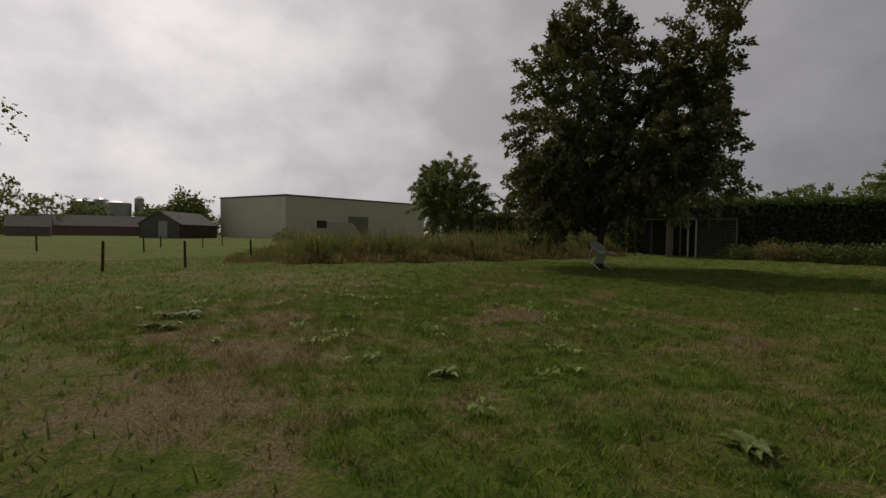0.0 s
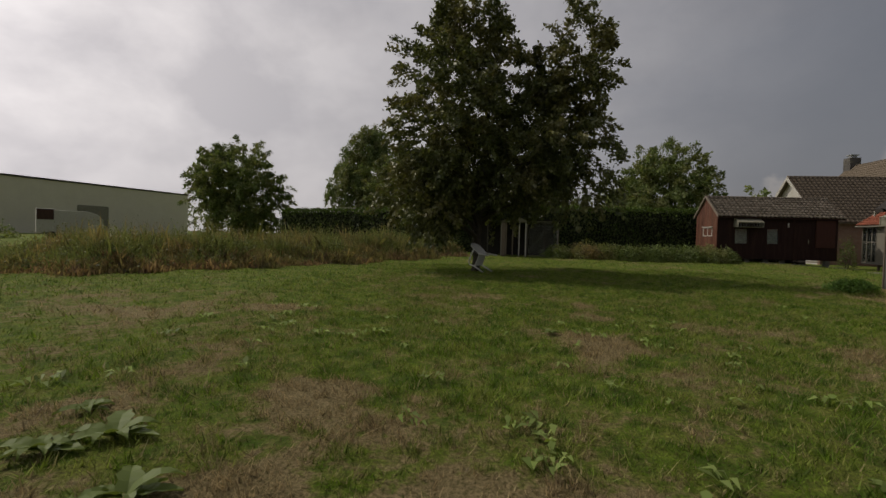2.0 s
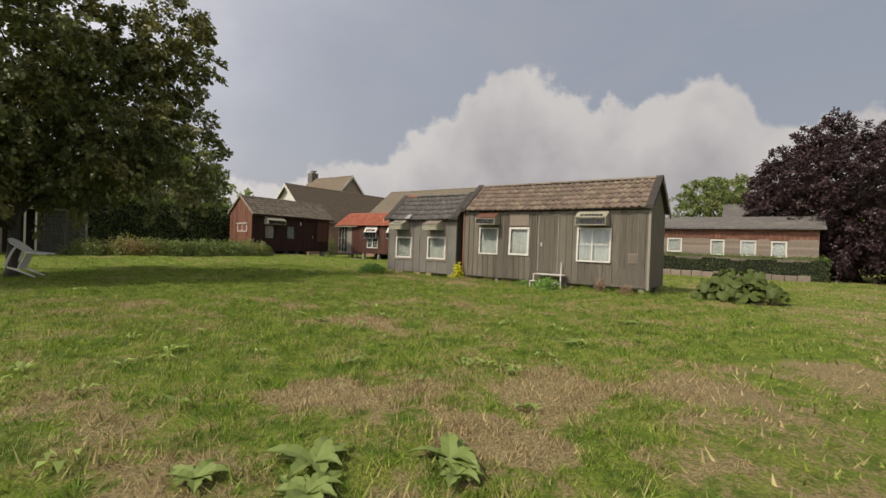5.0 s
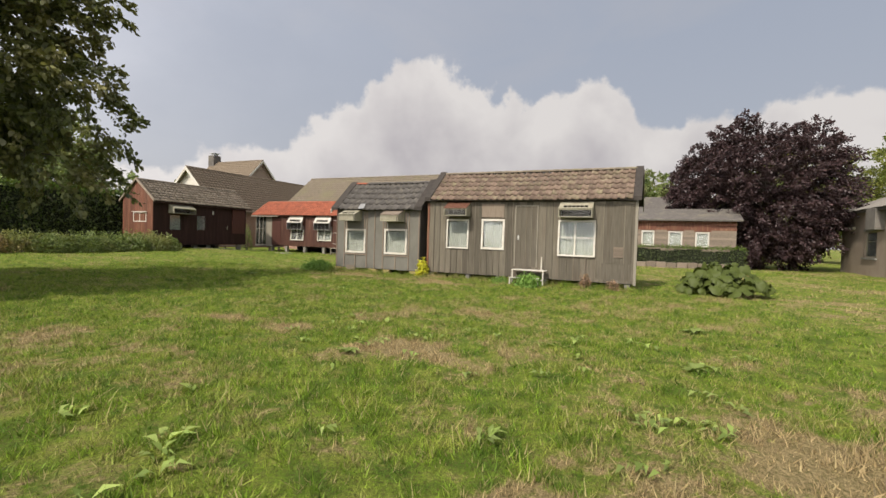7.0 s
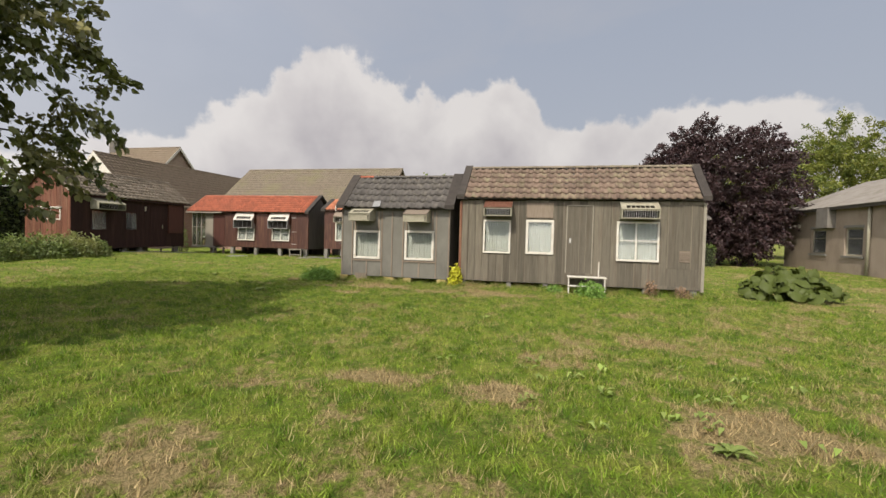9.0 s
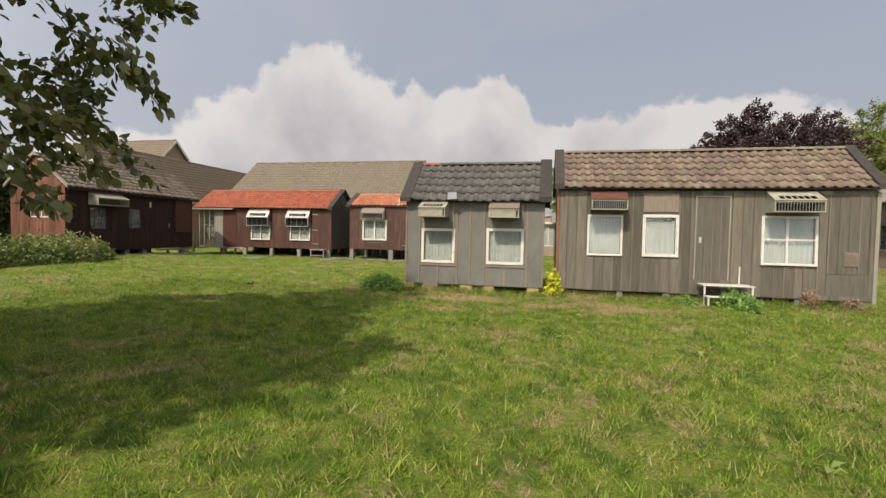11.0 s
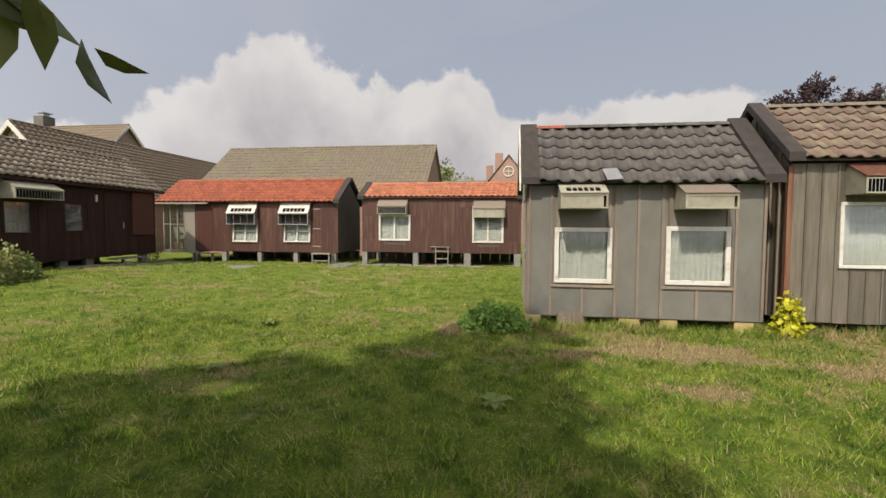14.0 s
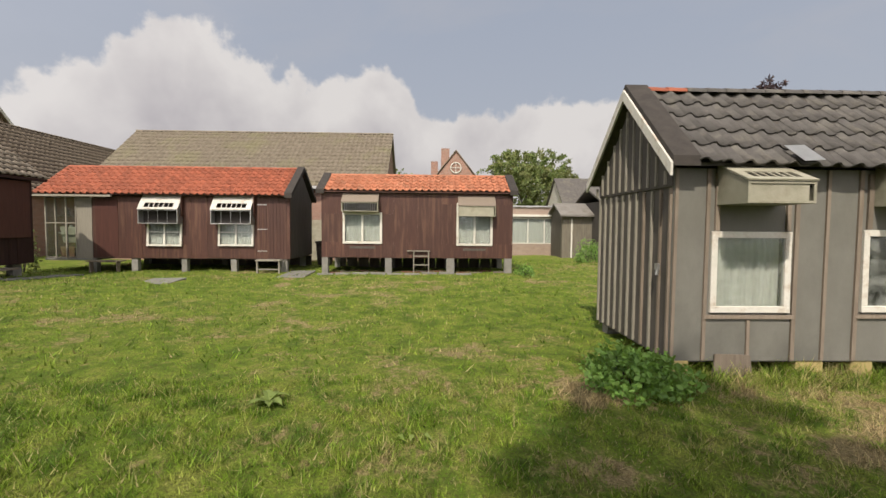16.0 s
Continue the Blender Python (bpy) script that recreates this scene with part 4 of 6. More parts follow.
    part("step", Shape().box((4.5, -0.5, 0.42), (5.9, -0.05, 0.47)).box((5.0, -0.3, -0.05), (5.05, -0.2, 0.42)), BATTEN, b, "low plank step")


def orange_loft_long():
    L, D, z0, ze, zr, vr = 7.14, 3.05, 0.48, 2.80, 3.92, 1.5
    b = thing("pigeon_loft", pose(18.8, 30.96, 0, 0, 0, -90), "long brown wooden pigeon loft with bright orange tiled roof", "pigeon loft", LOFTS)
    wins = [(1.96, 0.92, 3.22, 1.96), (4.53, 0.94, 5.82, 1.96)]
    holes = [(a + 0.06, c + 0.06, e - 0.06, f - 0.06) for a, c, e, f in wins]
    shell(b, L, D, z0, ze - 0.05, zr - 0.1, vr, holes, BROWN_BOARD, DARK_BOARD)
    planks(b, 0, 5.9, z0, ze - 0.05, 0.62, BROWN_BOARD, RND, holes, d=0.012, gap=0.005)
    planks(b, 5.92, L, z0, ze - 0.05, 0.125, BROWN_BOARD, RND, d=0.02)
    for a, c, e, f in wins:
        window(b, a, c, e, f, tilt=4.0, rail=0.07, mullions=(0.5,), transoms=(0.5,), proud=0.09)
        flight_box(b, a - 0.12, f - 0.22, e + 0.02, f + 0.80, 0.34, METAL, lid=WHITE, slats=6, style="bars", bars=3)
        part("side_panel", Shape().box((e + 0.05, -0.2, f + 0.05), (e + 0.08, 0, f + 0.8)), BROWN_BOARD, b)
    part("door_panel", Shape().solid([(0.15, -0.02, z0 + 0.06), (0.92, -0.02, z0 + 0.06), (0.92, 0, z0 + 0.06), (0.15, 0, z0 + 0.06), (0.1, -0.03, 2.6), (0.92, -0.03, 2.6), (0.92, 0, 2.6), (0.1, 0, 2.6)]), MAROON, b, "maroon plank door")
    for z in (0.75, 1.55, 2.45):
        part("hinge", Shape().box((5.95, -0.035, z), (6.3, -0.022, z + 0.03)), METAL, b)
    roof_deck(b, L, D, ze, zr, vr, 0.2, BROWN_BOARD, -1.95, 0.05)
    tiled_slope(b, -1.95, L - 0.12, (-0.24, ze - 0.03), (vr, zr), 37, 8, TILE_ORANGE, RND, 0.068)
    ridge_tiles(b, -1.9, L - 0.05, vr, zr + 0.05, 24, [TILE_ORANGE], 0.09)
    verge(b, L - 0.14, L + 0.14, [(-0.26, ze), (vr, zr + 0.06), (D + 0.26, ze)], DARK_FELT, 0.08, 0.09)
    part("gutter", Shape().box((-1.95, -0.30, ze - 0.11), (0.85, -0.22, ze - 0.04)), PALE_WOOD, b)
    piers(b, [(u, 0.03) for u in (0.0, 1.45, 3.25, 5.05, 6.9)], z0, CONCRETE, RND, 0.22)
    piers(b, [(u, D - 0.3) for u in (0.2, 3.5, 6.8)], z0, CONCRETE, RND, 0.22)
    shade_boards(b, L, D, z0)
    part("step", Shape().box((6.0, -0.42, 0.42), (6.9, -0.05, 0.47)).box((6.03, -0.4, -0.04), (6.08, -0.3, 0.42)).box((6.82, -0.4, -0.04), (6.87, -0.3, 0.42)).box((6.08, -0.38, 0.1), (6.82, -0.33, 0.14)), PALE_WOOD, b, "grey wooden step")
    part("step", Shape().box((0.1, -0.55, 0.36), (1.2, -0.05, 0.40)).box((0.15, -0.45, -0.04), (0.2, -0.3, 0.36)).box((1.1, -0.45, -0.04), (1.15, -0.3, 0.36)), BATTEN, b, "low plank step")


def glazed_porch():
    """The glazed link beneath the long roof, with things on its shelves."""
    b = thing("glazed_porch", pose(18.8, 32.9, 0, 0, 0, -90), "glazed porch with grey posts and cluttered shelves", "porch")
    part("floor", Shape().box((0.2, 0, 0.38), (1.9, 2.2, 0.46)), CONCRETE, b)
    part("back_wall", Shape().box((0.2, 2.1, 0.46), (1.9, 2.2, 2.75)), DARK_BOARD, b)
    part("panel", Shape().box((1.35, 0.02, 0.46), (1.9, 0.06, 2.68)), PALE_WOOD, b, "plain pale board panel")
    for u in (0.25, 0.60, 0.98, 1.33):
        part("post", Shape().box((u - 0.02, 0.0, 0.46), (u + 0.02, 0.06, 2.72)), PALE_WOOD, b)
    for z in (0.48, 1.72, 2.66):
        part("rail", Shape().box((0.275, 0.005, z), (1.305, 0.055, z + 0.035)), PALE_WOOD, b)
    g = part("pane", Shape().box((0.28, 0.028, 0.5), (1.31, 0.032, 2.66)), CLEAR_GLASS, b)
    g.visible_shadow = False
    part("shelf", Shape().box((0.3, 0.5, 1.35), (1.3, 0.9, 1.39)), PALE_WOOD, b)
    part("basin", Shape().solid([(0.5, 0.45, 1.0), (1.2, 0.45, 1.0), (1.2, 0.95, 1.0), (0.5, 0.95, 1.0), (0.42, 0.4, 1.6), (1.28, 0.4, 1.6), (1.28, 1.0, 1.6), (0.42, 1.0, 1.6)]), CREAM, b, "cream tub", bevel=0.03)
    part("crate", Shape().box((0.45, 0.4, 0.46), (0.95, 0.8, 0.85)), RED_BOARD, b, "red-brown crate")
    for u, v, z, r, h, mat in ((0.42, 0.65, 1.39, 0.08, 0.2, RED_BOARD), (0.62, 0.7, 1.39, 0.06, 0.28, WHITE), (0.86, 0.62, 1.39, 0.09, 0.16, DARK_FELT), (1.1, 0.7, 1.39, 0.07, 0.24, CREAM), (0.5, 0.7, 2.02, 0.08, 0.22, DARK_FELT), (0.8, 0.68, 2.02, 0.07, 0.18, RED_BOARD), (1.08, 0.7, 2.02, 0.09, 0.25, METAL)):
        part("pot", Shape().tube([(u, v, z), (u, v, z + h * 0.9), (u, v, z + h)], [r * 0.75, r, r * 1.06], 12), mat, b)
    part("shelf", Shape().box((0.3, 0.5, 1.98), (1.3, 0.9, 2.02)), PALE_WOOD, b)


def orange_loft_short():
    L, D, z0, ze, zr, vr = 7.05, 2.5, 0.56, 2.98, 3.66, 1.15
    b = thing("pigeon_loft", pose(18.7, 22.65, 0, 0, 0, -90), "brown panelled pigeon loft with pale orange tiled roof on concrete piers", "pigeon loft", LOFTS)
    wins = [(0.78, 1.07, 2.22, 2.22), (4.96, 1.02, 6.30, 2.60)]
    holes = [(a + 0.06, c + 0.06, e - 0.06, f - 0.06) for a, c, e, f in wins]
    shell(b, L, D, z0, ze - 0.06, zr - 0.1, vr, holes, BROWN_BOARD, DARK_BOARD)
    planks(b, 0, L, z0, ze - 0.06, 0.9, BROWN_BOARD, RND, holes, d=0.012, gap=0.005)
    for a, c, e, f in wins:
        window(b, a, c, e, f, rail=0.085, mullions=(0.5,), proud=0.05)
        part("air_vent", Shape().box((a + 0.25, -0.03, c - 0.18), (e - 0.25, -0.012, c - 0.10)), DARK_BOARD, b, "narrow dark vent strip")
    flight_box(b, 0.80, 2.24, 2.10, 2.90, 0.36, CREAM, lid=BATTEN, slats=0, style="bars")
    flight_box(b, 5.02, 2.10, 6.36, 2.84, 0.36, CREAM, lid=BATTEN, slats=0)
    roof_deck(b, L, D, ze, zr, vr, 0.16, BROWN_BOARD)
    tiled_slope(b, 0.12, L - 0.12, (-0.18, ze - 0.0), (vr, zr), 29, 5, TILE_PALE, RND, 0.06)
    ridge_tiles(b, 0.1, L - 0.1, vr, zr + 0.05, 19, [TILE_PALE], 0.085)
    pts = [(-0.2, ze), (vr, zr + 0.05), (D + 0.2, ze)]
    verge(b, -0.16, 0.14, pts, DARK_FELT, 0.08, 0.09)
    verge(b, L - 0.14, L + 0.16, pts, DARK_FELT, 0.08, 0.09)
    piers(b, [(u, 0.0) for u in (0.12, 2.45, 4.75, 6.9)], z0, CONCRETE, RND, 0.26)
    piers(b, [(u, D - 0.3) for u in (0.12, 2.4, 4.7, 6.9)], z0, CONCRETE, RND, 0.22)
    shade_boards(b, L, D, z0)
    s = part("ladder_step", Shape().box((3.14, -0.12, 0.80), (4.0, 0, 0.83)).box((3.38, -0.30, -0.03), (3.42, -0.26, 0.80)).box((3.92, -0.30, -0.03), (3.96, -0.26, 0.80)).box((3.42, -0.29, 0.30), (3.92, -0.26, 0.34)).box((3.42, -0.29, 0.62), (3.92, -0.26, 0.66)), PALE_WOOD, b, "pale wooden step frame")


# ---- houses and barns ----
def gable_house(name, m, L, D, ze, zr, label, wall, roof, cols, rows, joined=True, over=0.35, gable=None, vr=None, back=True, ends=0.2):
    b = thing(name, m, label, "house" if "house" in name else "building")
    vr = D / 2 if vr is None else vr
    for v in (0, D - 0.25):
        part("wall", Shape().box((0, v, -0.1), (L, v + 0.25, ze)), wall, b)
    for u in (0, L - 0.25):
        part("gable_wall", Shape().prism([(u, 0.25, -0.1), (u, D - 0.25, -0.1), (u, D - 0.25, ze), (u, vr, zr - 0.12), (u, 0.25, ze)], (0.25, 0, 0)), gable or wall, b)
    k = (zr - ze) / vr
    part("roof", Shape().prism([(-ends, -over, ze - k * over - 0.1), (-ends, -over, ze - k * over), (-ends, vr, zr), (-ends, D + over, ze - k * over), (-ends, D + over, ze - k * over - 0.1), (-ends, vr, zr - 0.12)], (L + 2 * ends, 0, 0)), roof, b)
    if cols:
        tiled_slope(b, -ends, L + ends, (-over - 0.03, ze - k * over), (vr, zr), cols, rows, roof, RND, 0.05, joined=True)
        ridge_tiles(b, -ends, L + ends, vr, zr + 0.04, min(40, max(6, int(L / 0.4))), [roof], 0.1)
    return b


def buildings():
    hall = gable_house("brick_hall", pose(24.5, 35.2, 0, 0, 0, -90), 14.2, 7.6, 3.85, 6.95, "long brick hall with a moss-yellow tiled roof", BRICK, TILE_HALL, 58, 15, vr=3.9, ends=0.15)
    part("gutter", Shape().box((-0.2, -0.5, 3.5), (14.4, -0.36, 3.62)), METAL, hall)
    part("plinth_door", Shape().box((10.6, -0.03, 0.0), (11.4, -0.001, 2.0)), CREAM, hall)
    wing = gable_house("bungalow_house", pose(20.6, 39.2, 0), 20, 7.6, 3.6, 7.3, "low house wing with dark tiled roof and white gable", BRICK, TILE_VILLA, 60, 16, vr=3.8, ends=0.4, gable=WHITE)
    for (a, c) in (((-0.4, 3.2), (3.8, 7.3)), ((3.8, 7.3), (8.0, 3.2))):
        part("barge_board", Shape().prism([(-0.46, a[0], a[1] - 0.3), (-0.46, a[0], a[1] + 0.02), (-0.46, c[0], c[1] + 0.02), (-0.46, c[0], c[1] - 0.3)], (0.05, 0, 0)), WHITE, wing)
    main = gable_house("main_house", pose(34.0, 62.0, 0, 0, 0, -90), 9.0, 9.0, 6.6, 11.3, "tall house with dark tiled roof and brown gable", BRICK_PALE, TILE_VILLA, 30, 16, vr=4.5, ends=0.4)
    for (a, c) in (((-0.4, 6.2), (4.5, 11.3)), ((4.5, 11.3), (9.4, 6.2))):
        part("barge_board", Shape().prism([(9.41, a[0], a[1] - 0.3), (9.41, a[0], a[1] + 0.02), (9.41, c[0], c[1] + 0.02), (9.41, c[0], c[1] - 0.3)], (0.05, 0, 0)), WHITE, main)
    chim = part("chimney", Shape().box((-0.6, 3.9, 9.5), (0.5, 5.1, 12.3)), TILE_SLATE, main, "dark chimney with metal cowl")
    part("cowl", Shape().box((-0.35, 4.2, 12.3), (0.25, 4.8, 12.6)).box((-0.5, 4.0, 12.62), (0.4, 5.0, 12.7)), METAL, chim)
    # brick house with a round window in the gable
    gh = gable_house("brick_house", pose(46, 14.0, 0), 9, 4.6, 6.2, 9.1, "red brick house with a round white gable window", BRICK, TILE_VILLA, 0, 0, vr=2.3, ends=0.15)
    ring = Shape()
    ring.tube([(-0.06, 2.3 + 0.5 * math.cos(w), 7.35 + 0.5 * math.sin(w)) for w in [2 * math.pi * k / 20 for k in range(21)]], [0.06] * 21, 6)
    ring.box((-0.1, 2.27, 6.9), (-0.03, 2.33, 7.8)).box((-0.1, 1.85, 7.32), (-0.03, 2.75, 7.38))
    part("round_window", ring, WHITE, gh, "round white cross-barred window")
    part("chimney", Shape().box((0.6, 2.9, 7.4), (1.3, 3.7, 9.3)), BRICK, gh)
    part("chimney", Shape().box((2.5, 4.0, 6.5), (3.2, 4.7, 8.3)), BRICK, gh)
    part("low_roof", Shape().prism([(-0.5, 4.7, 5.6), (-0.5, 11.5, 5.6), (3, 11.5, 6.6), (3, 4.7, 6.6)], (0, 0, 0.15)), TILE_VILLA, gh)
    part("low_wall", Shape().box((0.0, 4.8, -0.1), (3, 11.5, 5.6)), BRICK, gh)
    # flat annex with a wide window
    an = thing("annex_building", pose(30, 14.2, 0, 0, 0, -90), "flat-roofed beige brick annex with a wide white window", "building")
    hole = [(0.5, 0.68, 3.42, 2.3)]
    part("front_wall", wall_front(0, 4.1, -0.1, 2.95, hole, 0, 0.2), BRICK_PALE, an)
    part("side_wall", Shape().box((0, 0.2, -0.1), (0.2, 5, 2.95)).box((3.9, 0.2, -0.1), (4.1, 5, 2.95)).box((0.2, 4.8, -0.1), (3.9, 5, 2.95)), BRICK_PALE, an)
    part("flat_roof", Shape().box((-0.1, -0.1, 2.95), (4.2, 5.1, 3.05)), METAL, an)
    part("awning_box", Shape().box((0.4, -0.2, 2.36), (3.7, -0.002, 2.5)), WHITE, an, bevel=0.01)
    window(an, 0.5, 0.68, 3.42, 2.3, rail=0.07, mullions=(0.37, 0.72), proud=0.01)
    sh = gable_house("garden_building", pose(27.5, 11.2, 0, 0, 0, -90), 2.6, 2.4, 2.6, 3.15, "small grey plank shed with a felt roof", GREY_BOARD, ASBESTOS, 0, 0, vr=1.2)
    part("door_frame", Shape().box((0.5, -0.04, 0), (0.58, -0.001, 2.2)), WHITE, sh)
    # low wooden building with white windows behind the hedge and stone edge
    lb = thing("long_shed", pose(26, 9.5, 0, 0, 0, -90), "long low brown plank shed with white windows and grey roof", "shed")
    wins = [(2.46, 1.49, 3.37, 2.44), (5.05, 1.36, 5.85, 2.38), (6.7, 1.36, 7.55, 2.36), (8.3, 1.33, 9.1, 2.33)]
    part("front_wall", wall_front(0, 10.6, -0.1, 3.15, wins, 0, 0.12), DARK_BOARD, lb)
    for k in range(18):
        z = 0.5 + 0.15 * k
        cuts = sorted({0.0, 10.6, *(w[0] for w in wins), *(w[2] for w in wins)})
        for a, c in zip(cuts, cuts[1:]):
            if not any(w[0] - 0.01 <= a and c <= w[2] + 0.01 and w[1] < z + 0.15 and w[3] > z for w in wins):
                part("plank", Shape().solid([(a, -0.03, z), (c, -0.03, z), (c, 0, z), (a, 0, z), (a, -0.012, z + 0.146), (c, -0.012, z + 0.146), (c, 0, z + 0.146), (a, 0, z + 0.146)]), BATTEN if k < 13 else RED_BOARD, lb)
    for w in wins:
        window(lb, *w, rail=0.08, proud=0.05)
        part("red_panel", Shape().box((w[0] - 0.1, -0.05, w[3] + 0.04), (w[2] + 0.1, -0.032, w[3] + 0.5)), RED_BOARD, lb)
    part("side_wall", Shape().box((0, 0.12, -0.1), (0.12, 4, 3.15)).box((10.48, 0.12, -0.1), (10.6, 4, 3.15)).box((0.12, 3.9, -0.1), (10.48, 4, 3.15)), DARK_BOARD, lb)
    part("roof", Shape().prism([(-0.2, -0.35, 3.05), (-0.2, -0.35, 3.15), (-0.2, 2, 4.0), (-0.2, 4.35, 3.15), (-0.2, 4.35, 3.05), (-0.2, 2, 3.9)], (11.1, 0, 0)), TILE_SLATE, lb)
    far = gable_house("far_house", pose(46, 5.5, 0, 0, 0, -90), 5.5, 8, 3.6, 6.9, "distant house with a dark tiled roof", WHITE, TILE_SLATE, 0, 0)
    # rendered building with a corrugated roof
    rb = thing("rendered_building", pose(31, -7.9, 0, 0, 0, 180), "long beige rendered building with grey corrugated roof", "building")
    ws = [(3.52, 1.05, 5.2, 2.6), (7.05, 1.03, 8.7, 2.62), (12.2, 1.03, 13.9, 2.62), (16, 1.03, 17.7, 2.62)]
    part("front_wall", wall_front(0, 24, -0.1, 4.0, ws, 0, 0.3), PLASTER, rb)
    part("gable_wall", Shape().prism([(0, 0.3, -0.1), (0, 9.7, -0.1), (0, 9.7, 4.0), (0, 5, 6.0), (0, 0.3, 4.0)], (0.3, 0, 0)).prism([(23.7, 0.3, -0.1), (23.7, 9.7, -0.1), (23.7, 9.7, 4.0), (23.7, 5, 6.0), (23.7, 0.3, 4.0)], (0.3, 0, 0)).box((0, 9.7, -0.1), (24, 10, 4)), PLASTER, rb)
    corr = Shape()
    for side in (0, 1):
        n = 300
        k = len(corr.v)
        for i in range(n + 1):
            u, dz = -0.3 + 24.6 * i / n, 0.03 * math.cos(math.pi * i)
            corr.v += [(u, -0.45 if side == 0 else 10.45, 3.9 + dz), (u, 5, 6.15 + dz)]
        corr.f += [(k + 2 * i, k + 2 * i + 2, k + 2 * i + 3, k + 2 * i + 1) for i in range(n)]
    part("roof", corr, ASBESTOS, rb)
    part("fascia", Shape().box((-0.2, -0.35, 3.72), (24.2, -0.28, 3.9)), DARK_BOARD, rb)
    for w in ws:
        wn = window(rb, *w, rail=0.09, mat=CREAM, transoms=(0.62,), proud=-0.12)
        part("sill", Shape().box((w[0] - 0.15, -0.08, w[1] - 0.12), (w[2] + 0.15, 0.1, w[1] - 0.005)), CONCRETE, rb)
        part("lintel", Shape().box((w[0] - 0.1, -0.012, w[3] + 0.005), (w[2] + 0.1, 0.02, w[3] + 0.16)), CONCRETE, rb)
    part("vent_box", Shape().box((4.9, -0.45, 2.65), (6.15, -0.002, 3.85)), ASBESTOS, rb, "grey metal vent housing", bevel=0.02)
    part("downpipe", Shape().tube([(9.35, -0.12, 0), (9.35, -0.12, 3.8)], [0.075, 0.075], 10), CREAM, rb, "cream downpipe", smooth=True)
    part("wall_lamp", Shape().box((1.35, -0.15, 2.75), (1.6, -0.002, 2.95)).box((1.9, -0.15, 2.75), (2.15, -0.002, 2.95)), WHITE, rb)


def far_field():
    """Warehouse, barns and silos over the field."""
    w = thing("warehouse", pose(0, 0, 0), "large plain beige warehouse with a roller door", "warehouse")
    a, c, e = Vector((-96.8, 70, 0)), Vector((-124, 68.4, 0)), Vector((-87.8, 115, 0))
    part("wall", Shape().prism([a, e, e + (c - a), c], (0, 0, 10.7)), STEEL_WALL, w)
    part("roof_edge", Shape().prism([a + Vector((0.2, -0.2, 10.7)), e + Vector((0.2, 0.2, 10.7)), e + (c - a) + Vector((-0.2, 0.2, 10.7)), c + Vector((-0.2, -0.2, 10.7))], (0, 0, 0.35)), DARK_BOARD, w)
    d = (e - a).normalized()
    nrm = Vector((d.y, -d.x, 0))
    for s, l, h, mt, lb in ((18, 6.5, 6.2, CREAM, "pale roller door"), (11.5, 1.6, 3.0, DARK_BOARD, "dark doorway")):
        p = a + d * s + nrm * 0.03
        part("door", Shape().prism([p, p + d * l, p + d * l + Vector((0, 0, h)), p + Vector((0, 0, h))], nrm * 0.12), mt, w, lb)
    b = gable_house("barn_building", pose(-94.8, 44.1, 0, 0, 0, 125), 14.7, 8.3, 3.0, 5.5, "grey gabled barn with dark boarded side", BROWN_BOARD, ASBESTOS, 0, 0, gable=ASBESTOS)
    part("door", Shape().box((-0.06, 2.6, 0), (-0.005, 4.4, 3.4)), METAL, b, "blue-grey sliding door")
    gable_house("low_barn_building", pose(-146, 33, 0, 0, 0, 74), 25, 9, 2.7, 5.4, "long low barn with grey roof", BRICK, ASBESTOS, 0, 0)
    gable_house("low_barn_building", pose(-124, 24, 0, 0, 0, 74), 7, 6, 2.2, 4.2, "small low barn with grey roof", PLASTER, ASBESTOS, 0, 0)
    for x, y, r, h in ((-262, 78, 4.5, 15), (-258, 84, 3.0, 16), (-250, 88, 5.5, 14.5), (-247, 96, 2.0, 17)):
        t = thing("silo", pose(x, y, 0), "pale metal silo far beyond the field", "silo", "far silos")
        part("tank", Shape().tube([(0, 0, 0), (0, 0, h), (0, 0, h + 1)], [r, r, r * 0.4], 20), METAL, t, smooth=False)
    t = thing("office_building", pose(-240, 108, 0, 0, 0, 65), "pale block building far beyond the field", "building")
    part("wall", Shape().box((0, 0, 0), (16, 10, 13)), CREAM, t)
    # covered trailer by the warehouse
    t = thing("trailer", pose(-56.5, 46.5, 0, 0, 0, 50), "pale covered trailer with rounded front", "trailer")
    prof = [(0, 0.7), (6.2, 0.7), (6.2, 2.3), (5.6, 3.0), (4.6, 3.3), (1.6, 3.3), (1.6, 3.45), (0, 3.45)]
    part("body", Shape().prism([(x, 0, z) for x, z in prof], (0, 2.3, 0)), WHITE, t, bevel=0.05)
    part("front_panel", Shape().box((0.05, -0.03, 2.2), (1.55, 0.0, 3.4)), BROWN_BOARD, t)
    for x in (1.4, 4.4):
        part("wheel", Shape().tube([(x, -0.02, 0.42), (x, 0.25, 0.42)], [0.42, 0.42], 16), DARK_FELT, t)
        part("wheel", Shape().tube([(x, 2.05, 0.42), (x, 2.32, 0.42)], [0.42, 0.42], 16), DARK_FELT, t)


# ---- trees and plants ----
def uneven(rng, lobes, count=7, size=0.42):
    """Adds smaller lobes over the skin of each lobe, so that the outline bulges and recedes."""
    out = [tuple(l) for l in lobes]
    for l in lobes:
        for k in range(count):
            d = rng.normal(size=3)
            d /= np.linalg.norm(d)
            f = size * rng.uniform(0.6, 1.25)
            out.append((l[0] + d[0] * l[3] * 0.86, l[1] + d[1] * l[4] * 0.86, l[2] + d[2] * l[5] * 0.86, l[3] * f, l[4] * f, l[5] * f))
    return out


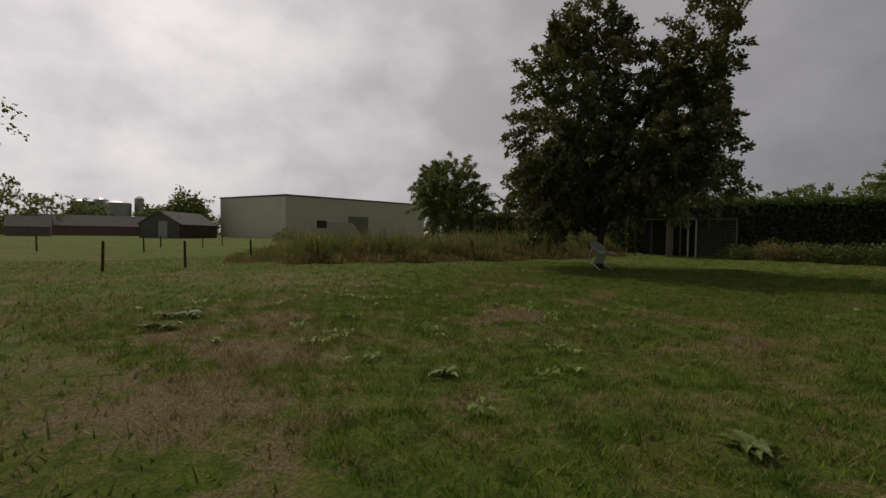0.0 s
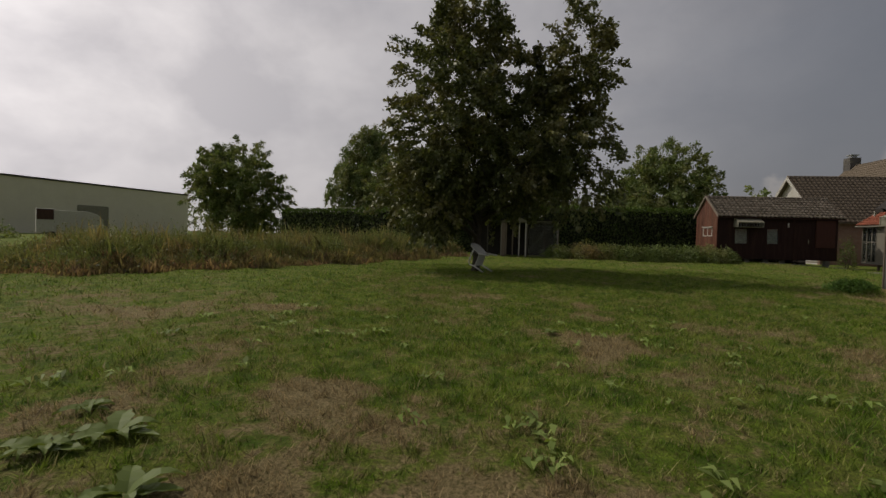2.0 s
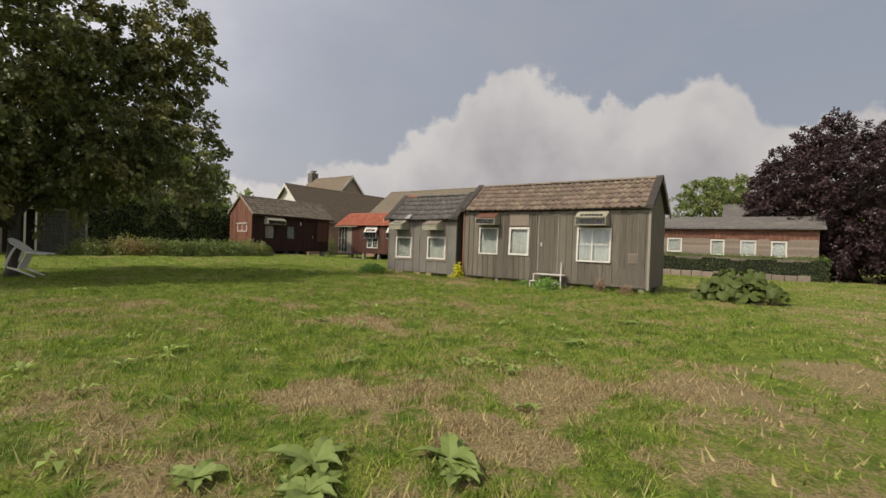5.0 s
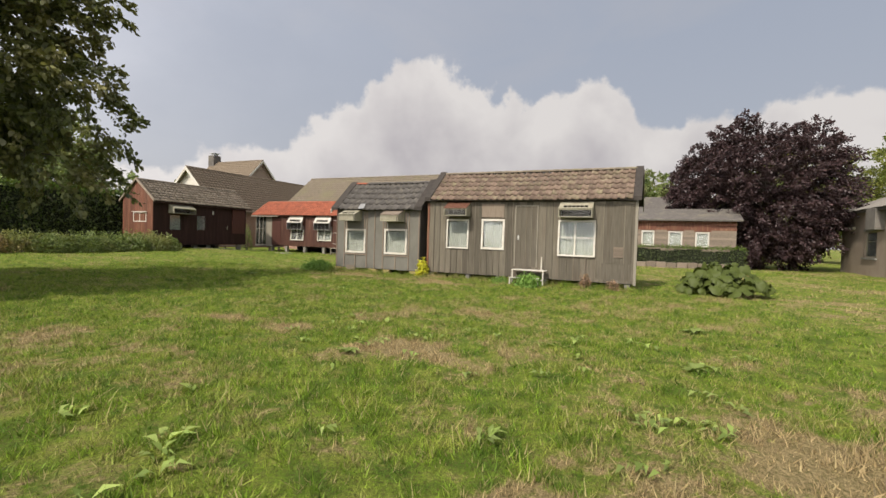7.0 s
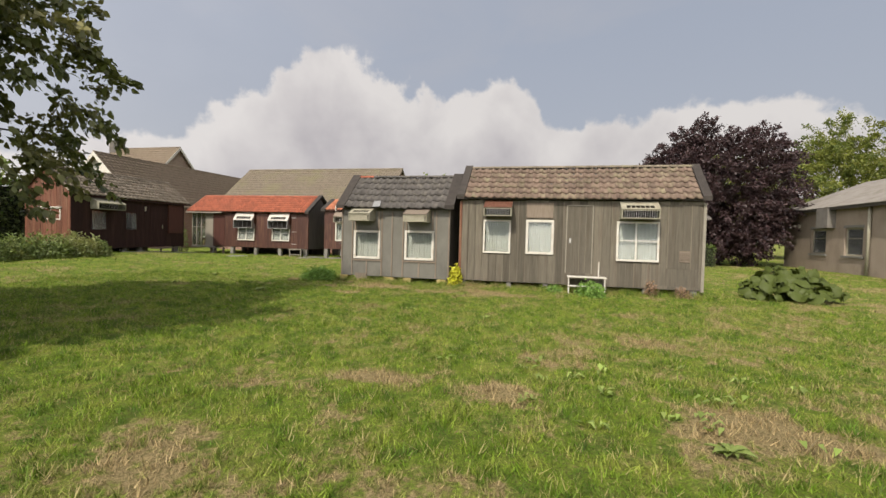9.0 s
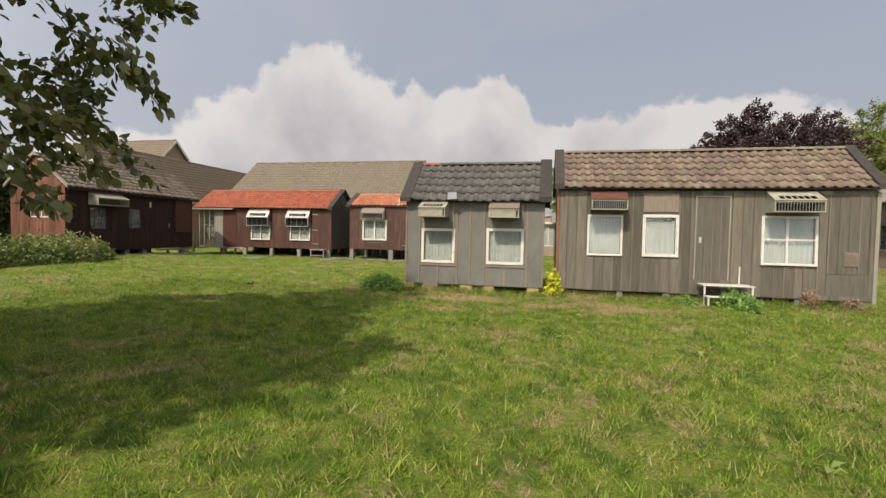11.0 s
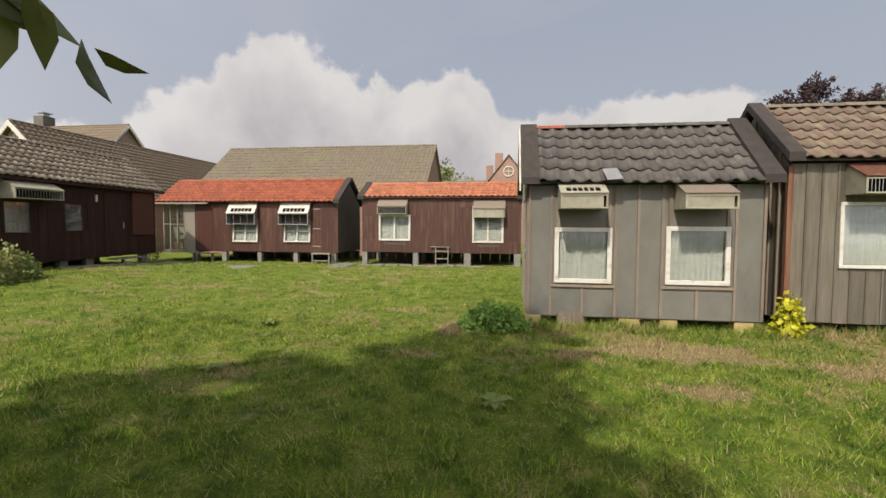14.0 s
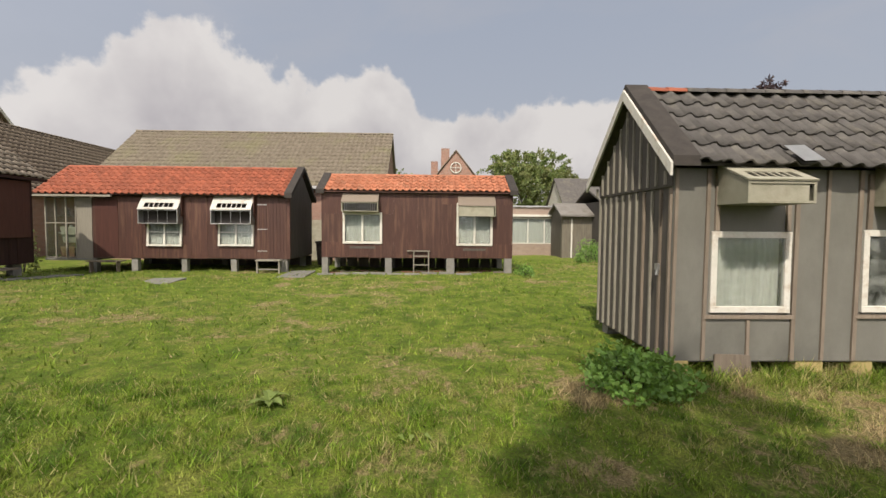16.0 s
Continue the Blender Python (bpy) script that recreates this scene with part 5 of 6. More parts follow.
def crown_points(rng, lobes, clusters, per, spread, shellness=0.6, droop=0.3):
    """Leaf places along leafy shoots that grow outwards through ellipsoid lobes; gives the places, each one's shoot direction, and the shoots."""
    lb = np.array(lobes)
    vol = (lb[:, 3] * lb[:, 4] * lb[:, 5]) ** 0.72
    lb = lb[rng.choice(len(lobes), clusters, p=vol / vol.sum())]
    d = rng.normal(size=(clusters, 3))
    d /= np.linalg.norm(d, axis=1)[:, None]
    r = rng.uniform(0, 1, clusters) ** (1 / 3)
    r = np.where(rng.uniform(0, 1, clusters) < shellness, 0.66 + 0.3 * rng.uniform(0, 1, clusters), r * 0.85)
    foot = lb[:, :3] + d * r[:, None] * lb[:, 3:]
    mid = np.array(lobes)[:, :3].mean(0)
    out = d * 0.8 + (foot - mid) / (np.linalg.norm(foot - mid, axis=1)[:, None] + 0.5) * 0.5 + rng.normal(size=(clusters, 3)) * 0.35 + np.array([0, 0, 0.22])
    out /= np.linalg.norm(out, axis=1)[:, None]
    ln = spread * rng.uniform(1.4, 3.8, clusters) * np.where(rng.uniform(0, 1, clusters) < 0.14, 1.7, 1.0)
    f = rng.uniform(0, 1, (clusters, per)) ** 0.75
    bend = np.array([0, 0, -1.0]) * droop
    pts = foot[:, None] + out[:, None] * (f * ln[:, None])[..., None] + bend * (f ** 2 * ln[:, None])[..., None]
    thin = (spread * (0.62 - 0.36 * f))[..., None]
    pts = pts + rng.normal(size=pts.shape) * thin * np.array([1, 1, 0.8])
    way = out[:, None] + 2 * bend * f[..., None]
    tip = foot + out * ln[:, None] + bend * ln[:, None]
    return pts.reshape(-1, 3), way.reshape(-1, 3), foot, tip


def tree(name, base, lobes, clusters, per, spread, size, mat, label, seed, trunk=0.2, limbs=14, category="tree", lean=(0, 0), droop=0.3, shellness=0.6, group="", bumps=7, bump_size=0.36, corners=4):
    """Lobes: (x, y, z, rx, ry, rz) from the tree's foot."""
    rng = np.random.default_rng(seed)
    t = thing(name, pose(base[0], base[1], hz(*base[:2]) - 0.03), label, category, group)
    pts, way, foot, tip = crown_points(rng, uneven(rng, lobes, bumps, bump_size), clusters, per, spread, shellness, droop)
    ok = pts[:, 2] > 0.05
    top = max(l[2] + l[5] for l in lobes)
    s = Shape()
    zs = [0, 0.03, 0.12, 0.25, 0.5, 0.75, 1.0]
    h = top * 0.72
    axis = [Vector((lean[0] * k + 0.05 * math.sin(9 * k + seed), lean[1] * k + 0.05 * math.cos(7 * k + seed), h * k)) for k in zs]
    s.tube(axis, [trunk * q for q in (1.7, 1.15, 1.0, 0.85, 0.6, 0.36, 0.12)], 10)
    part("trunk", s, BARK, t, smooth=True)
    for i in rng.choice(len(foot), min(limbs, len(foot)), replace=False):
        e = Vector(foot[i])
        k = min(0.95, max(0.16, (e.z / h) * rng.uniform(0.45, 0.75)))
        o = Vector((lean[0] * k, lean[1] * k, h * k))
        m1 = o.lerp(e, 0.5) + Vector((0, 0, 0.12 * (e - o).length))
        r = trunk * (1 - k) * 0.5 + 0.012
        part("limb", Shape().tube([o, o.lerp(m1, 0.5), m1, e], [r, r * 0.8, r * 0.5, 0.01], 6, False), BARK, t, smooth=True)
    w = np.cross(tip - foot, rng.normal(size=foot.shape))
    w *= (0.02 * spread + 0.003) / (np.linalg.norm(w, axis=1)[:, None] + 1e-9)
    mid = (foot + tip) / 2 + np.array([0, 0, 0.12]) * droop
    tagged(part("twigs", array_mesh("twigs", np.stack([foot - w, foot + w, mid + w * 0.7, tip, mid - w * 0.7], 1), 5, BARK), BARK, t), kind="stuff")
    part("crown", leaves("crown", pts[ok], size, mat, rng, droop, along=way[ok], corners=corners), mat, t)
    return t


def conifer(name, base, hgt, rad, mat, label, seed):
    """A spruce: tiers of drooping boughs round a straight stem."""
    rng = np.random.default_rng(seed)
    t = thing(name, pose(base[0], base[1], 0), label, "tree")
    part("trunk", Shape().tube([(0, 0, 0), (0, 0, hgt)], [0.16, 0.02], 8), BARK, t)
    n = 9000
    f = rng.uniform(0, 1, n) ** 0.6
    tier = np.abs(np.sin(f * 26))
    w = rng.integers(0, 9, n) * 0.698 + np.floor(f * 8.3) * 1.1 + rng.normal(size=n) * 0.12
    r = rad * f * (0.45 + 0.55 * tier) * rng.uniform(0.1, 1, n) ** 0.5 * (1 + 0.2 * np.sin(w * 3 + f * 9))
    p = np.stack([r * np.cos(w), r * np.sin(w), hgt * (1 - f * 0.93) - 0.25 * r], 1)
    part("crown", leaves("crown", p, 0.24, mat, rng, 0.5, 0.4), mat, t)


def bush(name, x, y, rx, ry, rz, n, size, mat, label, seed, category="shrub", group="", z=0.0):
    rng = np.random.default_rng(seed)
    t = thing(name, pose(x, y, hz(x, y) + z), label, category, group)
    d = rng.normal(size=(n, 3))
    d /= np.linalg.norm(d, axis=1)[:, None]
    d[:, 2] = np.abs(d[:, 2])
    r = 0.55 + 0.5 * rng.uniform(0, 1, n) ** 0.6
    w = np.arctan2(d[:, 1], d[:, 0])
    r *= 1 + 0.14 * np.sin(3 * w + seed) + 0.10 * np.sin(7 * w + 2 * seed + 4 * d[:, 2])
    p = d * r[:, None] * np.array([rx, ry, rz])
    part("foliage", leaves("foliage", p, size, mat, rng, 0.1), mat, t)
    s = Shape()
    for k in range(9):
        w = 2.4 * k
        s.tube([(0.1 * rx * math.cos(w), 0.1 * ry * math.sin(w), -0.05), (0.5 * rx * math.cos(w), 0.5 * ry * math.sin(w), 0.7 * rz)], [0.012, 0.005], 5, False)
    part("stems", s, BARK, t)
    return t


def hedge(name, a, b, hgt, thick, n, size, label, seed):
    """A clipped hedge from a to b: a leafy skin over a near-black core that stands in for inner shade."""
    rng = np.random.default_rng(seed)
    a, b = Vector((*a, 0)), Vector((*b, 0))
    L = (b - a).length
    t = thing(name, Matrix.Translation(a) @ Matrix.Rotation(math.atan2(b.y - a.y, b.x - a.x), 4, "Z"), label, "hedge")
    # near-black boxes give the shade between the inner twigs
    core = Shape()
    k = int(L / 0.8) + 1
    for i in range(k):
        w = 0.08 * math.sin(i * 1.9 + seed)
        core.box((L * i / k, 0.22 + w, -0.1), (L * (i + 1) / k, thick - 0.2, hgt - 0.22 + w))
    part("twig_core", core, HEDGE_SHADE, t)
    area = np.array([L * hgt, L * thick, L * hgt * 0.5, thick * hgt, thick * hgt])
    f = rng.choice(5, n, p=area / area.sum())
    p = rng.uniform(0, 1, (n, 3)) * np.array([L, thick, hgt])
    j = rng.normal(size=n) * 0.07 + 0.05 * np.sin(p[:, 0] * 2.1 + p[:, 2] * 3)
    p[:, 1] = np.where(f == 0, 0.08 + j, np.where(f == 2, thick - 0.08 + j, p[:, 1]))
    p[:, 2] = np.where(f == 1, hgt - 0.05 + np.abs(j) * 1.2 - 0.05, p[:, 2])
    p[:, 0] = np.where(f == 3, j, np.where(f == 4, L + j, p[:, 0]))
    # sunlight on the hedge top is put into a lighter leaf colour
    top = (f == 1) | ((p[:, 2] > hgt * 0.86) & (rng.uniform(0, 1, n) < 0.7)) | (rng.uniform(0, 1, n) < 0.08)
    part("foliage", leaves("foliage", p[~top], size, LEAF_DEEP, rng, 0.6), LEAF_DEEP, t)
    part("sunlit_top", leaves("sunlit_top", p[top], size, LEAF_HEDGE, rng, -0.8), LEAF_HEDGE, t, "clipped yellow-green top growth, lightened as if in sun")
    return t


HEDGE_SHADE = material("hedge_core_shade", (0.012, 0.016, 0.008), (0.025, 0.03, 0.014), 0.95, 6.0)


def tall_weeds():
    """The overgrown strip: dry brown grass in front, green stalks behind."""
    rng = np.random.default_rng(11)
    line = np.array([(-19.5, 10.8), (-16.0, 13.6), (-12.6, 19.5), (-10.0, 24.0), (-6.4, 28.2)])
    seg = np.linalg.norm(np.diff(line, axis=0), axis=1)
    cum = np.concatenate([[0], np.cumsum(seg)])
    for name, n, lo, hi, h0, h1, wd, mat, label, lean in (
            ("dry_grass", 50000, 0.0, 2.6, 0.2, 0.85, 0.014, STRAW, "dry red-brown uncut grass", 0.35),
            ("tall_weeds", 34000, 0.35, 7.5, 0.5, 1.45, 0.009, STALK, "tall green weeds and seed stalks", 0.2),
            ("tall_weeds", 9000, 0.9, 6.5, 1.0, 1.95, 0.008, STALK, "tall green weeds and seed stalks", 0.15)):
        s = rng.uniform(0, cum[-1], n)
        i = np.clip(np.searchsorted(cum, s) - 1, 0, len(seg) - 1)
        f = (s - cum[i]) / seg[i]
        p = line[i] + (line[i + 1] - line[i]) * f[:, None]
        d = (line[i + 1] - line[i]) / seg[i][:, None]
        out = np.stack([-d[:, 1], d[:, 0]], 1)
        wob = 0.4 * np.sin(s * 1.3) + 0.3 * np.sin(s * 3.1 + 1) + 0.25 * rng.normal(size=n)
        off = lo + (hi - lo) * rng.uniform(0, 1, n) ** 1.3 + wob
        p = p + out * off[:, None]
        clump = 0.75 + 0.35 * np.sin(s * 0.9 + off) * np.sin(s * 2.3 + 1.7 * off)
        hh = (h0 + (h1 - h0) * rng.uniform(0, 1, n)) * clump * np.clip(0.45 + s / 7, 0.4, 1) * np.clip(0.4 + (off - wob - lo) / 1.6, 0.4, 1)
        base = np.stack([p[:, 0], p[:, 1], height(p[:, 0], p[:, 1]) - 0.02], 1)
        w = rng.uniform(0, 2 * np.pi, n)
        side = np.stack([np.cos(w), np.sin(w), np.zeros(n)], 1) * (wd * rng.uniform(0.5, 1.5, n))[:, None]
        lx = rng.normal(size=(n, 2)) * lean
        mid = base + np.stack([lx[:, 0] * hh * 0.3, lx[:, 1] * hh * 0.3, hh * 0.6], 1)
        tip = base + np.stack([lx[:, 0] * hh, lx[:, 1] * hh, hh], 1)
        q = np.stack([base - side, base + side, mid + side * 1.6, tip, mid - side * 1.6], 1)
        tagged(part(name, array_mesh(name, q, 5, mat), mat), label, "weeds", kind="stuff")
        if name == "tall_weeds":
            f = rng.uniform(0.25, 1.0, (n, 3))[..., None]
            lp = (base[:, None] + (tip - base)[:, None] * f + rng.normal(size=(n, 3, 3)) * 0.05).reshape(-1, 3)
            tagged(part("weed_leaves", leaves("weed_leaves", lp, 0.10, LEAF_TALL, rng, 0.2, 0.4), LEAF_TALL), "narrow leaves of the tall weeds", "weeds", kind="stuff")


def rhubarb():
    rng = random.Random(5)
    t = thing("rhubarb_plant", pose(7.85, 1.85, hz(7.85, 1.85)), "spreading rhubarb plant with broad green leaves", "plant")
    for i in range(230):
        w, r = rng.uniform(0, 2 * math.pi), 1.22 * math.sqrt(rng.uniform(0.0, 1))
        z = (0.92 - 0.62 * (r / 1.22) ** 2) * rng.uniform(0.5, 1.15)
        sz = rng.uniform(0.09, 0.19)
        s = Shape()
        n = 12
        s.v.append((0, 0, 0.02))
        for k in range(n):
            q = 2 * math.pi * k / n
            rr = sz * (1 + 0.25 * math.cos(q)) * (1 + 0.08 * math.sin(5 * q + i)) * (0.55 if k == n // 2 else 1)
            s.v.append((rr * math.cos(q), rr * math.sin(q), -0.05 + 0.035 * math.sin(4 * q + i)))
        s.f += [(0, 1 + k, 1 + (k + 1) % n) for k in range(n)]
        part("leaf", s, LEAF_RHUBARB, t, smooth=True, at=pose(r * math.cos(w), r * math.sin(w), max(z, 0.1), rng.uniform(-45, 45), rng.uniform(10, 75), math.degrees(w) + rng.uniform(-40, 40)))
        if i % 4 == 0:
            part("stalk", Shape().tube([(0.2 * r * math.cos(w), 0.2 * r * math.sin(w), -0.02), (0.6 * r * math.cos(w), 0.6 * r * math.sin(w), 0.6 * z), (r * math.cos(w), r * math.sin(w), max(z, 0.1))], [0.018, 0.015, 0.01], 6), LEAF_RHUBARB, t)


def rosettes():
    """Broad-leaved weeds lying flat in the lawn."""
    rng = np.random.default_rng(21)
    q = []
    for k in range(70):
        cx, cy = rng.uniform(-9, 5.5), rng.uniform(2, 22)
        if k < 60:
            cx, cy = rng.uniform(-9, -1), rng.uniform(2.5, 9)
        for j in range(rng.integers(4, 10)):
            w, l = rng.uniform(0, 2 * np.pi), rng.uniform(0.05, 0.15)
            z = float(height(cx, cy))
            d, e = np.array([np.cos(w), np.sin(w), 0.0]), np.array([-np.sin(w), np.cos(w), 0.0])
            o = np.array([cx, cy, z + 0.02]) + d * 0.01 + rng.normal(size=3) * np.array([0.05, 0.05, 0.0])
            up = np.array([0, 0, 1.0])
            q.append([o, o + d * l * 0.4 + e * l * 0.22 + up * 0.05, o + d * l + up * rng.uniform(0.0, 0.07), o + d * l * 0.4 - e * l * 0.22 + up * 0.05])
    tagged(part("lawn_weeds", array_mesh("lawn_weeds", np.array(q), 4, LEAF_WEED), LEAF_WEED), "broad-leaved weeds in the lawn", "weeds", kind="stuff")


def coarse_weeds():
    """Large rosettes of toothed leaves in the lawn, each one a plant of its own."""
    rng = random.Random(31)
    for x, y, r in ((-6.85, 3.25, 0.3), (-6.25, 2.65, 0.26), (-7.1, 3.0, 0.24), (-6.4, 2.5, 0.18), (-7.4, 3.6, 0.2), (-2.1, 3.4, 0.18), (0.4, 3.2, 0.2), (-3.6, 7.2, 0.16), (3.3, 16.2, 0.2), (3.9, 19.6, 0.2), (6.3, 20.2, 0.22)):
        t = thing("dock_weed", pose(x, y, hz(x, y)), "flat rosette of broad pale green weed leaves", "weed", "weeds in the lawn")
        for i in range(rng.randint(9, 13)):
            w, l = 2.4 * i + rng.uniform(-0.3, 0.3), r * rng.uniform(0.65, 1.15)
            s = Shape()
            n = 7
            for k in range(n + 1):
                f = k / n
                wd = l * 0.2 * math.sin(math.pi * min(1, 0.12 + 0.88 * f) ** 0.8) * (1.18 if k % 2 else 0.86) + 0.004
                z = 0.02 + l * 0.3 * math.sin(math.pi * f * 0.85) * (0.3 + 0.35 * (i % 3))
                s.v += [(f * l, -wd, z + 0.014), (f * l, 0, z), (f * l, wd, z + 0.014)]
            for k in range(n):
                s.f += [(3 * k, 3 * k + 1, 3 * k + 4, 3 * k + 3), (3 * k + 1, 3 * k + 2, 3 * k + 5, 3 * k + 4)]
            part("leaf", s, LEAF_WEED, t, at=pose(0, 0, 0, rng.uniform(-12, 12), 0, math.degrees(w)))


# ---- loose things ----
def garden_chair():
    t = thing("garden_chair", pose(-4.75, 18.74, 0.03, 70, 0, 238) @ Matrix.Scale(1.2, 4) @ pose(0, 0.29, 0), "white plastic garden chair tipped forward against the tree", "chair")
    seat = Shape()
    seat.solid([(-0.23, -0.24, 0.40), (0.23, -0.24, 0.40), (0.20, 0.2, 0.385), (-0.20, 0.2, 0.385), (-0.23, -0.24, 0.425), (0.23, -0.24, 0.425), (0.20, 0.2, 0.41), (-0.20, 0.2, 0.41)])
    part("seat", seat, PLASTIC, t, bevel=0.012)
    rim = [(-0.21, 0.20, 0.41), (-0.25, 0.27, 0.60), (-0.23, 0.33, 0.78), (-0.12, 0.36, 0.86), (0.0, 0.37, 0.88), (0.12, 0.36, 0.86), (0.23, 0.33, 0.78), (0.25, 0.27, 0.60), (0.21, 0.20, 0.41)]
    part("back_rim", Shape().tube(rim, [0.022] * 9, 8), PLASTIC, t, smooth=True)
    for i in range(7):
        x = -0.165 + 0.055 * i
        zt = 0.855 - 0.9 * x * x
        part("back_slat", Shape().solid([(x - 0.018, 0.20, 0.40), (x + 0.018, 0.20, 0.40), (x + 0.018, 0.212, 0.40), (x - 0.018, 0.212, 0.40), (x - 0.018, 0.35, zt), (x + 0.018, 0.35, zt), (x + 0.018, 0.362, zt), (x - 0.018, 0.362, zt)]), PLASTIC, t)
    for sx in (-1, 1):
        part("armrest", Shape().tube([(sx * 0.25, 0.28, 0.62), (sx * 0.29, 0.1, 0.635), (sx * 0.29, -0.2, 0.63), (sx * 0.27, -0.26, 0.58)], [0.022, 0.026, 0.026, 0.02], 8), PLASTIC, t, smooth=True)
        part("leg", Shape().tube([(sx * 0.27, -0.26, 0.59), (sx * 0.245, -0.25, 0.41), (sx * 0.275, -0.29, 0.0)], [0.022, 0.028, 0.02], 8), PLASTIC, t, smooth=True)
        part("leg", Shape().tube([(sx * 0.21, 0.2, 0.42), (sx * 0.245, 0.3, 0.0)], [0.028, 0.02], 8), PLASTIC, t, smooth=True)


def white_steps():
    t = thing("wooden_steps", pose(7.1, 8.12, hz(7.1, 8.1), 0, 0, -90), "white painted wooden steps before the loft door", "steps")
    part("top_tread", Shape().box((0.0, -0.42, 0.455), (1.12, 0.05, 0.48)), WHITE, t, bevel=0.005)
    part("lower_tread", Shape().box((0.0, -0.72, 0.215), (0.98, -0.48, 0.235)), WHITE, t, bevel=0.005)
    for u in (0.02, 1.05):
        part("post", Shape().box((u, -0.42, -0.03), (u + 0.035, -0.385, 0.455)), WHITE, t)
        part("post", Shape().box((u - (0.1 if u > 1 else 0), -0.71, -0.03), (u + 0.035 - (0.1 if u > 1 else 0), -0.675, 0.215)), WHITE, t)
        part("rail", Shape().box((u + 0.005, -0.7, 0.17), (u + 0.03, -0.42, 0.2)), WHITE, t)
    part("handle_post", Shape().box((0.9, -0.02, 0.48), (0.935, 0.01, 0.92)), WHITE, t)


def aviary():
    """The dark timber kennel and cage beneath the hedge."""
    x0, y0 = -5.9, 29.2
    g = hz(-3, 29.2)
    t = thing("aviary", pose(x0, y0, g), "dark timber aviary with a gabled door and wire cages", "aviary")
    for u in (0.0, 0.9, 1.75, 3.35, 4.4, 5.2):
        part("post", Shape().box((u - 0.04, -0.04, -0.1), (u + 0.04, 0.04, 2.15)), PALE_WOOD if u in (1.75, 5.2) else DARK_BOARD, t)
    for a, c in ((0, 1.7), (3.4, 5.24)):
        part("top_rail", Shape().box((a, -0.035, 2.15), (c, 0.035, 2.22)), PALE_WOOD, t)
        part("roof", Shape().prism([(a - 0.1, -0.15, 2.24), (a - 0.1, 2.4, 2.07), (a - 0.1, 2.4, 2.12), (a - 0.1, -0.15, 2.29)], (c - a + 0.15, 0, 0)), DARK_FELT, t)
    # back wall in near-black, which holds the shade inside the cages
    part("back_wall", Shape().box((0, 2.2, -0.1), (5.2, 2.26, 2.15)), DARK, t)
    part("gable", Shape().prism([(1.6, -0.06, 2.12), (3.5, -0.06, 2.12), (2.55, -0.06, 2.58)], (0, 0.05, 0)), CREAM, t, "pale gable board")
    part("gable_roof", Shape().prism([(1.45, -0.2, 2.1), (2.55, -0.2, 2.64), (2.55, -0.2, 2.58), (1.5, -0.2, 2.06)], (0, 2.5, 0)).prism([(3.65, -0.2, 2.1), (2.55, -0.2, 2.64), (2.55, -0.2, 2.58), (3.6, -0.2, 2.06)], (0, 2.5, 0)), DARK_FELT, t)
    for u in (2.05, 2.45, 2.85, 3.25):
        part("door_bar", Shape().box((u - 0.035, -0.06, 0.0), (u + 0.035, -0.02, 2.1)), WHITE if u > 2.6 else BATTEN, t)
    part("side_board", Shape().box((1.78, -0.05, -0.05), (2.0, 0.0, 2.1)), BATTEN, t)
    wires = Shape()
    for i in range(30):
        u = 3.45 + 1.7 * i / 29
        wires.box((u - 0.003, -0.004, 0.0), (u + 0.003, 0.002, 2.15))
    for i in range(12):
        z = 0.1 + 0.18 * i
        wires.box((3.45, -0.006, z), (5.2, 0.0, z + 0.006))
    part("wire_mesh", wires, METAL, t)
    part("rail", Shape().box((3.4, -0.03, 1.1), (5.2, 0.03, 1.15)), DARK_BOARD, t)


def fence():
    spots = [(-17.8, 5.7), (-17.6, 8.3), (-19.6, 12.3), (-37, 8.5), (-41.8, 17.8), (-40.3, 20.6), (-38, 3), (-33, 13), (-45, 25)]
    for i, (x, y) in enumerate(spots):
        t = thing("fence_post", pose(x, y, hz(x, y), RND.uniform(-3, 3), RND.uniform(-3, 3), RND.uniform(0, 90)), "dark weathered wooden fence post in the field", "fence post", "field fence posts")
        part("post", Shape().tube([(0, 0, -0.3), (0, 0, 0.98), (0, 0, 1.03)], [0.05, 0.045, 0.03], 9), BARK, t)


